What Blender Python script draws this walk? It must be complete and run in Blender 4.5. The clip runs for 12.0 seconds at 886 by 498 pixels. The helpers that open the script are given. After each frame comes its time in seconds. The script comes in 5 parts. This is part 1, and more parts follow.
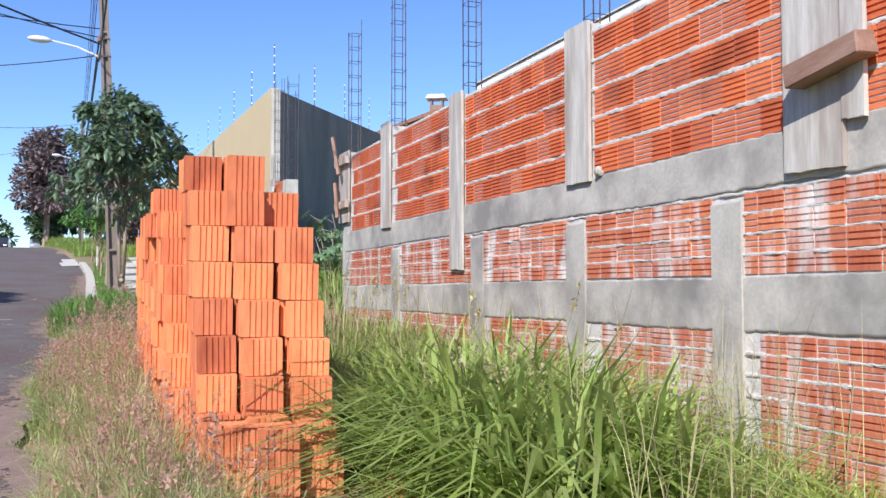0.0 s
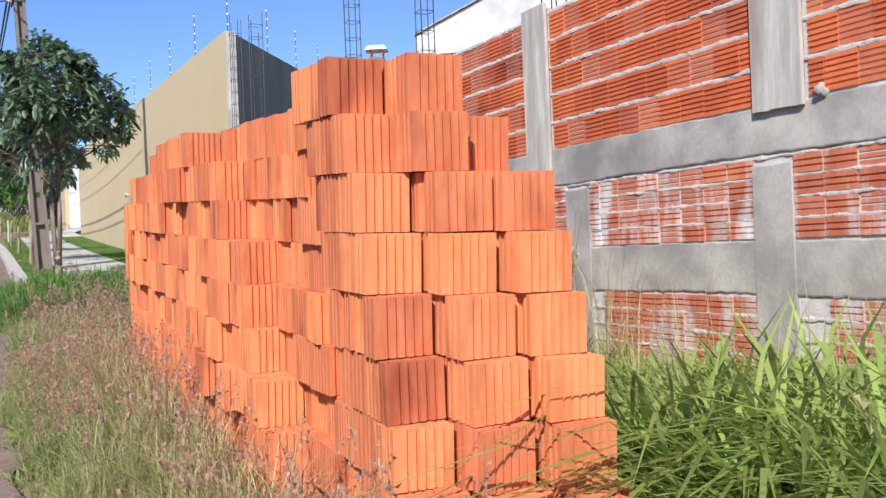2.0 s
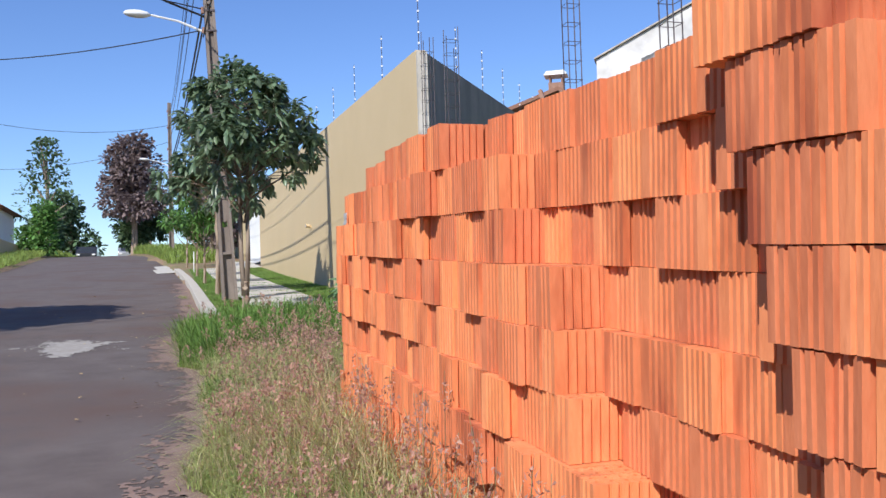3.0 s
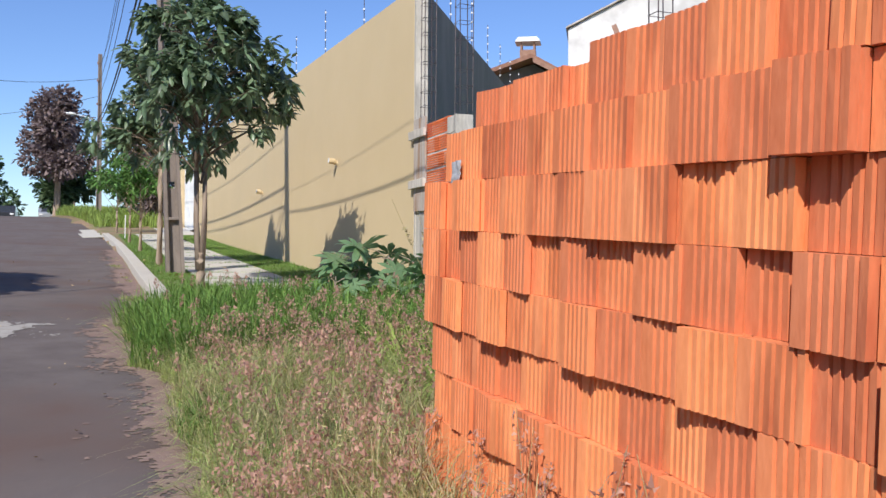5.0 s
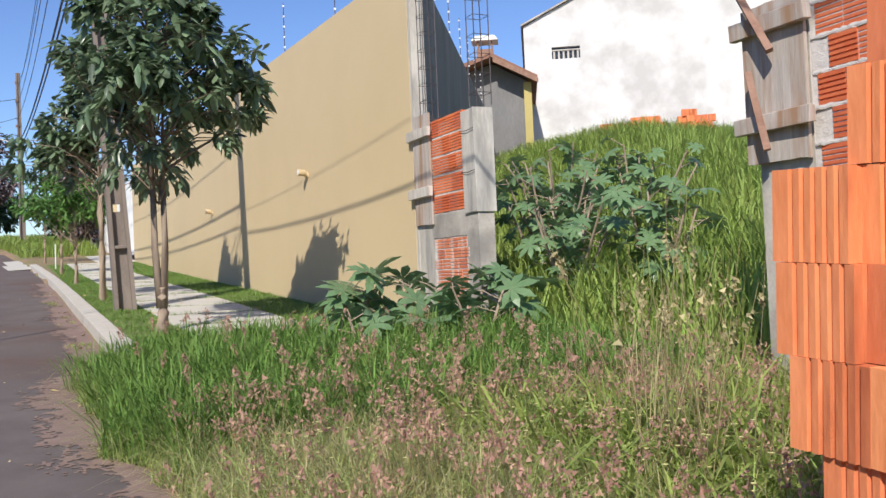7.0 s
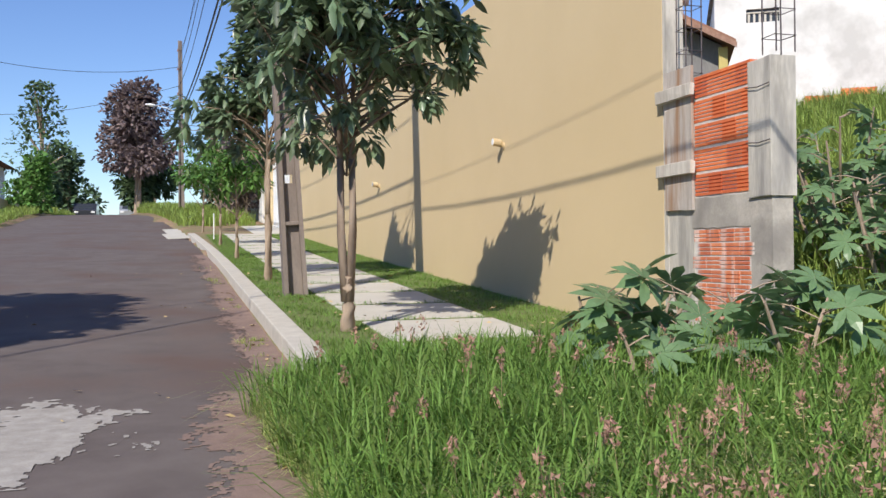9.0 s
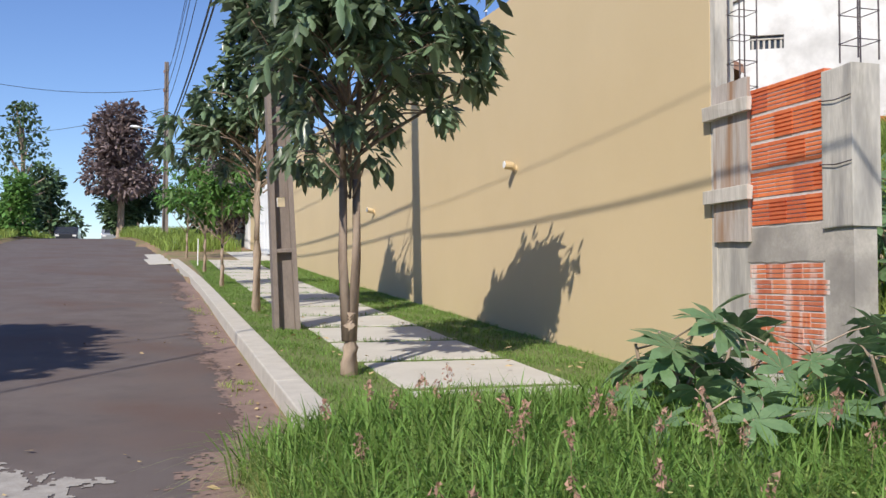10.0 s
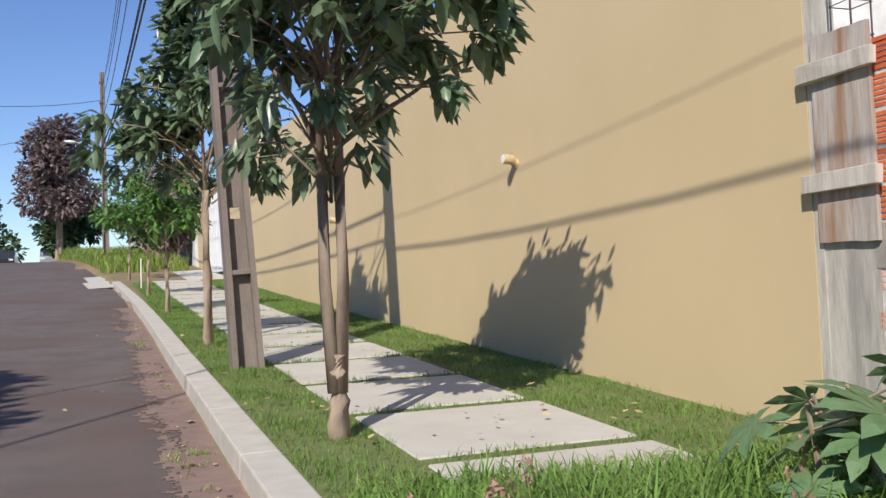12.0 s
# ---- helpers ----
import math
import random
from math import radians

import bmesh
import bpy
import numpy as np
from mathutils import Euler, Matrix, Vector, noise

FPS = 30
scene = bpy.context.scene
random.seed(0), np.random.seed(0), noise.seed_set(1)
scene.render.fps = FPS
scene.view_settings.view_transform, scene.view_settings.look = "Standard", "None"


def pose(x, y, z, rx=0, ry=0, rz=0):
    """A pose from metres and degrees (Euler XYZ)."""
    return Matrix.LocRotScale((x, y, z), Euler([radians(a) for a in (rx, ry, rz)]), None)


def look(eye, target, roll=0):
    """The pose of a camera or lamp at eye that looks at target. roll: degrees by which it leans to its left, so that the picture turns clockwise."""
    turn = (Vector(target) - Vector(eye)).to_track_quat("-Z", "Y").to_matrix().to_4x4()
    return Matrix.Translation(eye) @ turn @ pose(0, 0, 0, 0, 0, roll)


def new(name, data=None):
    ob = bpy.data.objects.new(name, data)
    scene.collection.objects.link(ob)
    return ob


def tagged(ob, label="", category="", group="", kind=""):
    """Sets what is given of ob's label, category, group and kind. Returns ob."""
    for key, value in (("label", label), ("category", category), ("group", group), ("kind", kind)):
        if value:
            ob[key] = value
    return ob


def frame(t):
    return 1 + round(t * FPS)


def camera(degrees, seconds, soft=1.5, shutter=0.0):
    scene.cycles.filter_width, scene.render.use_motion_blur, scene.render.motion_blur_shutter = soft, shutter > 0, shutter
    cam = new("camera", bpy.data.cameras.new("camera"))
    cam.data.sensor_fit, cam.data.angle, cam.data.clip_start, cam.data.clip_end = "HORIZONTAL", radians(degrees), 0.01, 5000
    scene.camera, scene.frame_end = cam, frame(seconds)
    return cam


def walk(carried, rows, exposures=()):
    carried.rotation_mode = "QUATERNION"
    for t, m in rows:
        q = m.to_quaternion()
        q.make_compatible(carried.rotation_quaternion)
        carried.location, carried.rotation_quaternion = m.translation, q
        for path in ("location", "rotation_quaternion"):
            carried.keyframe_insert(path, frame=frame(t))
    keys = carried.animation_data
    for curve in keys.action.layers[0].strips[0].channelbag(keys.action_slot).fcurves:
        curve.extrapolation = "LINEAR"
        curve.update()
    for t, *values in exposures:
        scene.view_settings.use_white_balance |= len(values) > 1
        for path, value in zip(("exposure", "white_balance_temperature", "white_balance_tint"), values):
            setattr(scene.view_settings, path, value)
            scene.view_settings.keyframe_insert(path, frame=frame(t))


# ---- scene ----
cam = camera(51.1, 12.0)
PATH = [
    (0, (-0.265, 0.494, 1.506), (0.452, 2.359, 1.599), -0.1),
    (0.5, (-0.438, 1.053, 1.517), (0.438, 2.85, 1.487), 0.3),
    (1, (-0.571, 1.595, 1.525), (0.402, 3.339, 1.421), -4.1),
    (1.5, (-0.674, 2.134, 1.585), (0.169, 3.947, 1.605), -1.7),
    (2, (-0.76, 2.695, 1.6), (0.13, 4.486, 1.605), -2.3),
    (2.5, (-0.814, 3.288, 1.632), (-0.076, 5.146, 1.717), -1.0),
    (3, (-0.83, 4.098, 1.615), (-0.26, 6.013, 1.704), -1.8),
    (3.5, (-0.862, 4.633, 1.638), (-0.291, 6.547, 1.74), -2.4),
    (3.7, (-0.9, 4.839, 1.642), (-0.303, 6.747, 1.694), 0.0),
    (5.3, (-1.105, 6.733, 1.734), (-0.331, 8.577, 1.748), -0.7),
    (5.5, (-1.144, 6.918, 1.744), (-0.317, 8.739, 1.741), -1.4),
    (6, (-1.116, 7.424, 1.788), (-0.294, 9.246, 1.823), -0.5),
    (6.5, (-1.197, 7.91, 1.803), (-0.385, 9.737, 1.865), -0.7),
    (7, (-1.166, 8.462, 1.863), (-0.32, 10.274, 1.917), -2.6),
    (7.5, (-1.241, 8.996, 1.936), (-0.552, 10.865, 2.109), -2.9),
    (7.7, (-1.278, 9.18, 1.947), (-0.615, 11.055, 2.158), -2.3),
    (9.3, (-1.204, 11.037, 2.074), (-0.64, 12.956, 2.062), -0.6),
    (9.5, (-1.164, 11.243, 2.077), (-0.564, 13.151, 2.091), 0.0),
    (10, (-1.19, 11.746, 2.113), (-0.59, 13.653, 2.182), 0.0),
    (10.5, (-1.173, 12.199, 2.135), (-0.437, 14.058, 2.188), -1.8),
    (11, (-1.045, 12.718, 2.172), (-0.353, 14.591, 2.283), -3.5),
    (11.5, (-1.043, 13.159, 2.201), (-0.321, 15.019, 2.328), -5.2),
    (12, (-1.007, 13.635, 2.233), (-0.306, 15.507, 2.318), -2.3),
]
walk(cam, [(t, look(eye, target, roll)) for t, eye, target, roll in PATH],
     [(0, 0.50, 5900, 10), (1.0, 0.48, 5950, 10), (2.0, 0.36, 6050, 10), (3.5, 0.24, 6150, 10), (6.5, 0.26, 6450, 10), (9.5, 0.22, 6500, 10), (12.0, 0.14, 6500, 10)])

# ---- light ----
SUN_DIR = Vector((0.62, 0.79, -0.80)).normalized()      # the way the sunlight travels
world = bpy.data.worlds.new("World")
scene.world = world
world.use_nodes = True
wn = world.node_tree
sky = wn.nodes.new("ShaderNodeTexSky")
sky.sky_type, sky.sun_disc = "NISHITA", False
sky.sun_elevation = math.asin(-SUN_DIR.z)
sky.sun_rotation = math.atan2(-SUN_DIR.x, -SUN_DIR.y)
sky.air_density, sky.dust_density, sky.ozone_density = 1.0, 0.1, 5.0
tint = wn.nodes.new("ShaderNodeHueSaturation")
tint.inputs["Hue"].default_value, tint.inputs["Saturation"].default_value, tint.inputs["Value"].default_value = 0.512, 1.08, 1.06
wn.links.new(sky.outputs[0], tint.inputs["Color"])
wn.links.new(tint.outputs[0], wn.nodes["Background"].inputs[0])
wn.nodes["Background"].inputs[1].default_value = 0.12
sun = new("sun", bpy.data.lights.new("sun", "SUN"))
sun.data.energy, sun.data.angle, sun.data.color = 4.6, radians(0.5), (1.0, 0.94, 0.84)
sun.matrix_world = look((-30, -30, 40), Vector((-30, -30, 40)) + SUN_DIR)

# ---- materials ----

def material(name, c1, c2, scale=6.0, rough=0.85, bump=0.25, fine=60.0, vary=0.0, island=False, metal=0.0, c3=None,
             blotch=0.0, stretch=(1, 1, 1), leaf=0.0, bias=0.5, contrast=0.25, gloss=0.3, bscale=0.0, pos=False):
    """Two colours mixed by noise at a coarse and a fine scale, an optional third colour in large blotches, bump from both,
    and a change of brightness from piece to piece."""
    m = bpy.data.materials.new(name)
    m.use_nodes = True
    t = m.node_tree
    n, l = t.nodes, t.links
    b = n["Principled BSDF"]
    tc = n.new("ShaderNodeTexCoord")
    info = n.new("ShaderNodeObjectInfo")
    mp = n.new("ShaderNodeMapping")
    mp.inputs["Scale"].default_value = stretch
    off = n.new("ShaderNodeVectorMath")
    off.operation = "ADD"
    sc = n.new("ShaderNodeVectorMath")
    sc.operation = "SCALE"
    sc.inputs[0].default_value = (7.3, 3.1, 5.7)
    l.new(info.outputs["Random"], sc.inputs["Scale"])
    if pos:
        l.new(n.new("ShaderNodeNewGeometry").outputs["Position"], off.inputs[0])
    else:
        l.new(tc.outputs["Object"], off.inputs[0])
        l.new(sc.outputs[0], off.inputs[1])
    l.new(off.outputs[0], mp.inputs[0])
    def tex(s, detail):
        x = n.new("ShaderNodeTexNoise")
        x.inputs["Scale"].default_value, x.inputs["Detail"].default_value = s, detail
        x.inputs["Roughness"].default_value = 0.6
        l.new(mp.outputs[0], x.inputs["Vector"])
        return x.outputs[0]
    coarse, fin = tex(scale, 5), tex(fine, 3)
    add = n.new("ShaderNodeMath")
    add.operation = "MULTIPLY_ADD"
    l.new(fin, add.inputs[0])
    add.inputs[1].default_value = 0.5
    l.new(coarse, add.inputs[2])
    rng = n.new("ShaderNodeMapRange")
    rng.inputs["From Min"].default_value, rng.inputs["From Max"].default_value = bias + 0.25 - contrast, bias + 0.25 + contrast
    l.new(add.outputs[0], rng.inputs["Value"])
    def mix(f, a, c):
        x = n.new("ShaderNodeMix")
        x.data_type = "RGBA"
        (l.new(f, x.inputs[0]) if not isinstance(f, float) else setattr(x.inputs[0], "default_value", f))
        for k, v in ((6, a), (7, c)):
            (setattr(x.inputs[k], "default_value", (*v, 1)) if isinstance(v, tuple) else l.new(v, x.inputs[k]))
        return x
    col = mix(rng.outputs[0], c1, c2).outputs[2]
    if c3:
        big = tex(bscale or max(scale * 0.25, 0.15), 4)
        br = n.new("ShaderNodeMapRange")
        br.inputs["From Min"].default_value, br.inputs["From Max"].default_value = 0.5 - 0.2 * blotch + 0.08, 0.78 - 0.2 * blotch
        l.new(big, br.inputs["Value"])
        col = mix(br.outputs[0], col, c3).outputs[2]
    if vary:
        geo = n.new("ShaderNodeNewGeometry")
        hsv = n.new("ShaderNodeHueSaturation")
        vr = n.new("ShaderNodeMapRange")
        vr.inputs["To Min"].default_value, vr.inputs["To Max"].default_value = 1 - vary, 1 + vary
        l.new(geo.outputs["Random Per Island"] if island else info.outputs["Random"], vr.inputs["Value"])
        l.new(vr.outputs[0], hsv.inputs["Value"])
        l.new(col, hsv.inputs["Color"])
        hr = n.new("ShaderNodeMath")
        hr.operation = "MULTIPLY_ADD"
        hr.inputs[1].default_value, hr.inputs[2].default_value = 0.05 * vary, 0.5 - 0.025 * vary
        l.new(geo.outputs["Random Per Island"] if island else info.outputs["Random"], hr.inputs[0])
        l.new(hr.outputs[0], hsv.inputs["Hue"])
        col = hsv.outputs[0]
    l.new(col, b.inputs["Base Color"])
    b.inputs["Roughness"].default_value, b.inputs["Metallic"].default_value = rough, metal
    b.inputs["Specular IOR Level"].default_value = gloss
    if bump:
        bp = n.new("ShaderNodeBump")
        bp.inputs["Strength"].default_value, bp.inputs["Distance"].default_value = bump, 0.01
        l.new(add.outputs[0], bp.inputs["Height"])
        l.new(bp.outputs[0], b.inputs["Normal"])
    if leaf:
        tr = n.new("ShaderNodeBsdfTranslucent")
        l.new(col, tr.inputs[0])
        mx = n.new("ShaderNodeMixShader")
        mx.inputs[0].default_value = leaf
        l.new(b.outputs[0], mx.inputs[1])
        l.new(tr.outputs[0], mx.inputs[2])
        l.new(mx.outputs[0], n["Material Output"].inputs[0])
    return m


PILE_BRICK = material("fired_clay", (0.63, 0.188, 0.072), (0.81, 0.290, 0.130), 9, 0.92, 0.35, 70, vary=0.17, stretch=(1, 1, 0.25), c3=(0.38, 0.095, 0.042), blotch=0.30, bscale=5.0, contrast=0.26)
WALL_BRICK = material("wall_clay", (0.58, 0.128, 0.048), (0.73, 0.205, 0.08), 9, 0.9, 0.3, 80, vary=0.13, stretch=(1, 0.5, 1), c3=(0.33, 0.075, 0.035), blotch=0.1, bscale=2.2, pos=True)
STAIN_BRICK = material("limed_clay", (0.52, 0.14, 0.065), (0.66, 0.23, 0.12), 5, 0.92, 0.4, 40, vary=0.15, stretch=(1, 1.4, 0.3), c3=(0.74, 0.69, 0.64), blotch=0.5, bscale=4.5, pos=True)
MORTAR = material("mortar", (0.52, 0.47, 0.43), (0.72, 0.67, 0.62), 14, 0.95, 0.8, 90)
CONCRETE = material("rough_concrete", (0.39, 0.35, 0.305), (0.57, 0.52, 0.455), 3.5, 0.92, 0.3, 45, c3=(0.27, 0.245, 0.22), blotch=0.6, bscale=1.5, pos=True, contrast=0.2)
PALE_CONCRETE = material("pale_concrete", (0.41, 0.375, 0.325), (0.61, 0.565, 0.50), 6, 0.9, 0.5, 50, stretch=(1, 1.6, 0.22), c3=(0.29, 0.27, 0.25), blotch=0.45, bscale=3.5, pos=True, contrast=0.18)
BOARD = material("weathered_board", (0.44, 0.395, 0.34), (0.66, 0.61, 0.545), 14, 0.85, 0.25, 60, stretch=(1, 1, 0.12), c3=(0.36, 0.29, 0.24), blotch=0.45, bscale=5, pos=True, contrast=0.18)
BROWN_BOARD = material("brown_board", (0.22, 0.12, 0.085), (0.36, 0.22, 0.16), 9, 0.85, 0.5, 60, stretch=(1, 0.25, 1))
BEIGE = material("beige_paint", (0.60, 0.465, 0.275), (0.635, 0.495, 0.298), 0.9, 0.8, 0.12, 120, c3=(0.575, 0.45, 0.27), blotch=0.2)
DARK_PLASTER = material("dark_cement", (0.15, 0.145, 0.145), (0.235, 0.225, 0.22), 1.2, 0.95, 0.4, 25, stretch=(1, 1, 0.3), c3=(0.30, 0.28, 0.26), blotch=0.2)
WHITE_WALL = material("flaking_whitewash", (0.60, 0.585, 0.57), (0.74, 0.725, 0.71), 0.8, 0.9, 0.3, 20, c3=(0.49, 0.475, 0.46), blotch=0.75, bscale=0.7)
ASPHALT = material("asphalt", (0.105, 0.084, 0.078), (0.165, 0.138, 0.128), 2.2, 0.9, 0.55, 160, c3=(0.125, 0.085, 0.072), blotch=0.4)
PATCH = material("pale_spill", (0.28, 0.255, 0.23), (0.43, 0.40, 0.365), 9, 0.95, 0.4, 90)
KERB_STONE = material("kerb_concrete", (0.44, 0.41, 0.36), (0.56, 0.52, 0.46), 6, 0.9, 0.35, 80)
SLAB = material("pavement_concrete", (0.47, 0.44, 0.385), (0.56, 0.53, 0.47), 2.5, 0.9, 0.25, 90)
SOIL = material("dry_soil", (0.22, 0.14, 0.09), (0.34, 0.23, 0.15), 5, 0.95, 0.8, 50, c3=(0.17, 0.18, 0.07), blotch=0.7)
LAWN_SOIL = material("lawn_base", (0.12, 0.15, 0.05), (0.18, 0.21, 0.08), 8, 0.95, 0.8, 60)
IRON = material("rusty_bar", (0.085, 0.075, 0.085), (0.13, 0.10, 0.095), 30, 0.6, 0.3, 120, metal=0.5)
# same bark as below, darkened to stand in for shade under the crown
SHADED_BARK = material("shaded_bark", (0.15, 0.11, 0.08), (0.25, 0.185, 0.14), 12, 0.9, 0.6, 60, stretch=(1, 1, 0.3), c3=(0.30, 0.235, 0.18), blotch=0.3, bscale=5)
BARK = material("grey_bark", (0.27, 0.20, 0.145), (0.42, 0.33, 0.25), 12, 0.9, 0.6, 60, stretch=(1, 1, 0.3))
POLE = material("pole_concrete", (0.17, 0.138, 0.12), (0.27, 0.225, 0.195), 5, 0.9, 0.4, 60, stretch=(1, 1, 0.3))
WHITE = material("white_paint", (0.76, 0.76, 0.75), (0.82, 0.82, 0.81), 3, 0.6, 0.1)
CABLE = material("black_cable", (0.025, 0.025, 0.027), (0.04, 0.04, 0.042), 20, 0.6, 0.0)
ROOF_TILE = material("roof_tile", (0.20, 0.10, 0.07), (0.30, 0.16, 0.11), 9, 0.9, 0.4, 50)
TREE_LEAF = material("glossy_leaf", (0.115, 0.18, 0.095), (0.205, 0.27, 0.155), 3, 0.36, 0.0, vary=0.45, island=True, leaf=0.32, gloss=0.8)
YOUNG_LEAF = material("young_leaf", (0.085, 0.19, 0.04), (0.14, 0.26, 0.065), 3, 0.5, 0.0, vary=0.35, island=True, leaf=0.3)
# leaf colour lightened to stand in for haze over the distance
FAR_LEAF = material("far_leaf", (0.075, 0.13, 0.06), (0.12, 0.18, 0.085), 3, 0.6, 0.0, vary=0.4, island=True, leaf=0.25)
PURPLE_LEAF = material("purple_bloom", (0.17, 0.125, 0.12), (0.27, 0.205, 0.20), 3, 0.7, 0.0, vary=0.4, island=True, leaf=0.25)
CASTOR_LEAF = material("castor_leaf", (0.15, 0.27, 0.115), (0.235, 0.36, 0.175), 6, 0.38, 0.1, vary=0.3, island=True, leaf=0.28, gloss=0.45)
LUSH = material("lush_grass", (0.32, 0.42, 0.08), (0.47, 0.54, 0.18), 4, 0.55, 0.0, vary=0.35, island=True, leaf=0.5)
DRY = material("dry_grass", (0.45, 0.38, 0.19), (0.62, 0.54, 0.32), 4, 0.7, 0.0, vary=0.35, island=True, leaf=0.4)
VERGE = material("verge_grass", (0.36, 0.45, 0.13), (0.56, 0.60, 0.27), 4, 0.6, 0.0, vary=0.4, island=True, leaf=0.5)
HILL = material("hill_grass", (0.26, 0.36, 0.07), (0.37, 0.46, 0.13), 2, 0.6, 0.0, vary=0.35, island=True, leaf=0.42)
BRIGHT = material("bright_grass", (0.40, 0.50, 0.10), (0.56, 0.62, 0.20), 4, 0.55, 0.0, vary=0.35, island=True, leaf=0.5)
LAWN = material("lawn_grass", (0.142, 0.26, 0.046), (0.238, 0.362, 0.093), 4, 0.6, 0.0, vary=0.35, island=True, leaf=0.4)
PINK = material("pink_seed_head", (0.46, 0.25, 0.20), (0.60, 0.38, 0.29), 4, 0.8, 0.0, vary=0.3, island=True, leaf=0.4)
DUST = material("red_dust", (0.20, 0.135, 0.112), (0.29, 0.205, 0.17), 6, 0.95, 0.6, 90)
PETAL = material("pale_petal", (0.70, 0.66, 0.25), (0.78, 0.72, 0.38), 4, 0.7, 0.0, leaf=0.3)
DEAD_LEAF = material("fallen_leaf", (0.40, 0.27, 0.12), (0.55, 0.42, 0.24), 9, 0.7, 0.2, vary=0.3, island=True)
GLASS = material("dark_glass", (0.03, 0.035, 0.04), (0.05, 0.055, 0.06), 2, 0.1, 0.0, gloss=0.6)
CAR_PAINT = material("silver_paint", (0.50, 0.51, 0.52), (0.54, 0.55, 0.56), 2, 0.3, 0.0, metal=0.6)
DARK_PAINT = material("dark_paint", (0.03, 0.032, 0.04), (0.04, 0.042, 0.05), 2, 0.3, 0.0)
RUBBER = material("rubber", (0.02, 0.02, 0.02), (0.03, 0.03, 0.03), 20, 0.8, 0.0)
TIMBER = material("fence_timber", (0.36, 0.31, 0.27), (0.56, 0.50, 0.45), 7, 0.85, 0.5, 50, stretch=(3, 3, 0.25), c3=(0.34, 0.205, 0.125), blotch=0.7, bscale=3.0)
OCHRE = material("ochre_paint", (0.42, 0.34, 0.12), (0.50, 0.40, 0.16), 2, 0.8, 0.1)
SCRAP = material("grey_film", (0.34, 0.34, 0.35), (0.50, 0.50, 0.51), 30, 0.45, 0.3)
PLASTIC = material("blue_plastic", (0.50, 0.62, 0.66), (0.62, 0.72, 0.76), 6, 0.4, 0.4)


# ---- small tools ----
def mesh_of(bm, name, mats, smooth=False):
    me = bpy.data.meshes.new(name)
    bm.to_mesh(me)
    bm.free()
    for m in (mats if isinstance(mats, (list, tuple)) else [mats]):
        me.materials.append(m)
    if smooth:
        me.polygons.foreach_set("use_smooth", [True] * len(me.polygons))
    return me


def part(name, bm, mat, parent=None, label="", smooth=False, at=None):
    ob = new(name, mesh_of(bm, name, mat, smooth))
    if at is not None:
        ob.matrix_basis = at
    if parent:
        ob.parent = parent
    if label:
        ob["label"] = label
    return ob


def thing(name, x, y, z, label, category, group="", turn=0.0):
    ob = new(name)
    ob.empty_display_size = 0.2
    ob.matrix_basis = pose(x, y, z, 0, 0, turn)
    return tagged(ob, label, category, group)


def box(bm, x0, x1, y0, y1, z0, z1, bev=0.0, jit=0.0, seed=0):
    r = random.Random(seed)
    v = [bm.verts.new((x + r.uniform(-jit, jit), y + r.uniform(-jit, jit), z + r.uniform(-jit, jit)))
         for x in (x0, x1) for y in (y0, y1) for z in (z0, z1)]
    fs = [bm.faces.new([v[i] for i in q]) for q in ((0, 1, 3, 2), (4, 6, 7, 5), (0, 4, 5, 1), (2, 3, 7, 6), (0, 2, 6, 4), (1, 5, 7, 3))]
    if bev:
        es = list({e for f in fs for e in f.edges})
        bmesh.ops.bevel(bm, geom=es, offset=bev, segments=1, affect="EDGES", profile=0.5)
    return bm


def boxed(*a, **k):
    return box(bmesh.new(), *a, **k)


def tube(bm, pts, radii, sides=7):
    """A tube through points, with a radius at each."""
    rings = []
    for i, p in enumerate(pts):
        a, c = Vector(pts[max(i - 1, 0)]), Vector(pts[min(i + 1, len(pts) - 1)])
        q = (c - a).to_track_quat("Z", "Y") if (c - a).length > 1e-6 else Euler((0, 0, 0)).to_quaternion()
        rings.append([bm.verts.new(Vector(p) + q @ Vector((radii[i] * math.cos(2 * math.pi * k / sides), radii[i] * math.sin(2 * math.pi * k / sides), 0)))
                      for k in range(sides)])
    for r0, r1 in zip(rings, rings[1:]):
        for k in range(sides):
            bm.faces.new((r0[k], r0[(k + 1) % sides], r1[(k + 1) % sides], r1[k]))
    bm.faces.new(rings[0][::-1])
    bm.faces.new(rings[-1])
    return bm


def mesh_arrays(name, verts, faces, mat, smooth=False):
    """A mesh from numpy arrays of vertices and of triangles or quads."""
    me = bpy.data.meshes.new(name)
    n, k = faces.shape
    me.vertices.add(len(verts))
    me.vertices.foreach_set("co", np.ascontiguousarray(verts, dtype=np.float32).ravel())
    me.loops.add(n * k)
    me.loops.foreach_set("vertex_index", np.ascontiguousarray(faces, dtype=np.int32).ravel())
    me.polygons.add(n)
    me.polygons.foreach_set("loop_start", np.arange(0, n * k, k, dtype=np.int32))
    if smooth:
        me.polygons.foreach_set("use_smooth", np.ones(n, dtype=bool))
    me.update(calc_edges=True)
    me.materials.append(mat)
    return me


# ---- lie of the land ----
def grade(y):
    """Height of the pavement line along the street, which climbs, steepens and then levels off."""
    y = np.asarray(y, float)
    m = np.clip(y - 30.0, 0, 28)
    b = np.clip(y - 58.0, 0, 50)
    return 0.27 + 0.056 * np.minimum(y, 58.0) + 0.00057 * m * m + 0.0879 * b - 0.0019 * b * b


def kerb_bend(y):
    """The street bends gently away from the painted wall farther up."""
    return -0.0016 * np.clip(np.asarray(y, float) - 30.0, 0, 45) ** 2


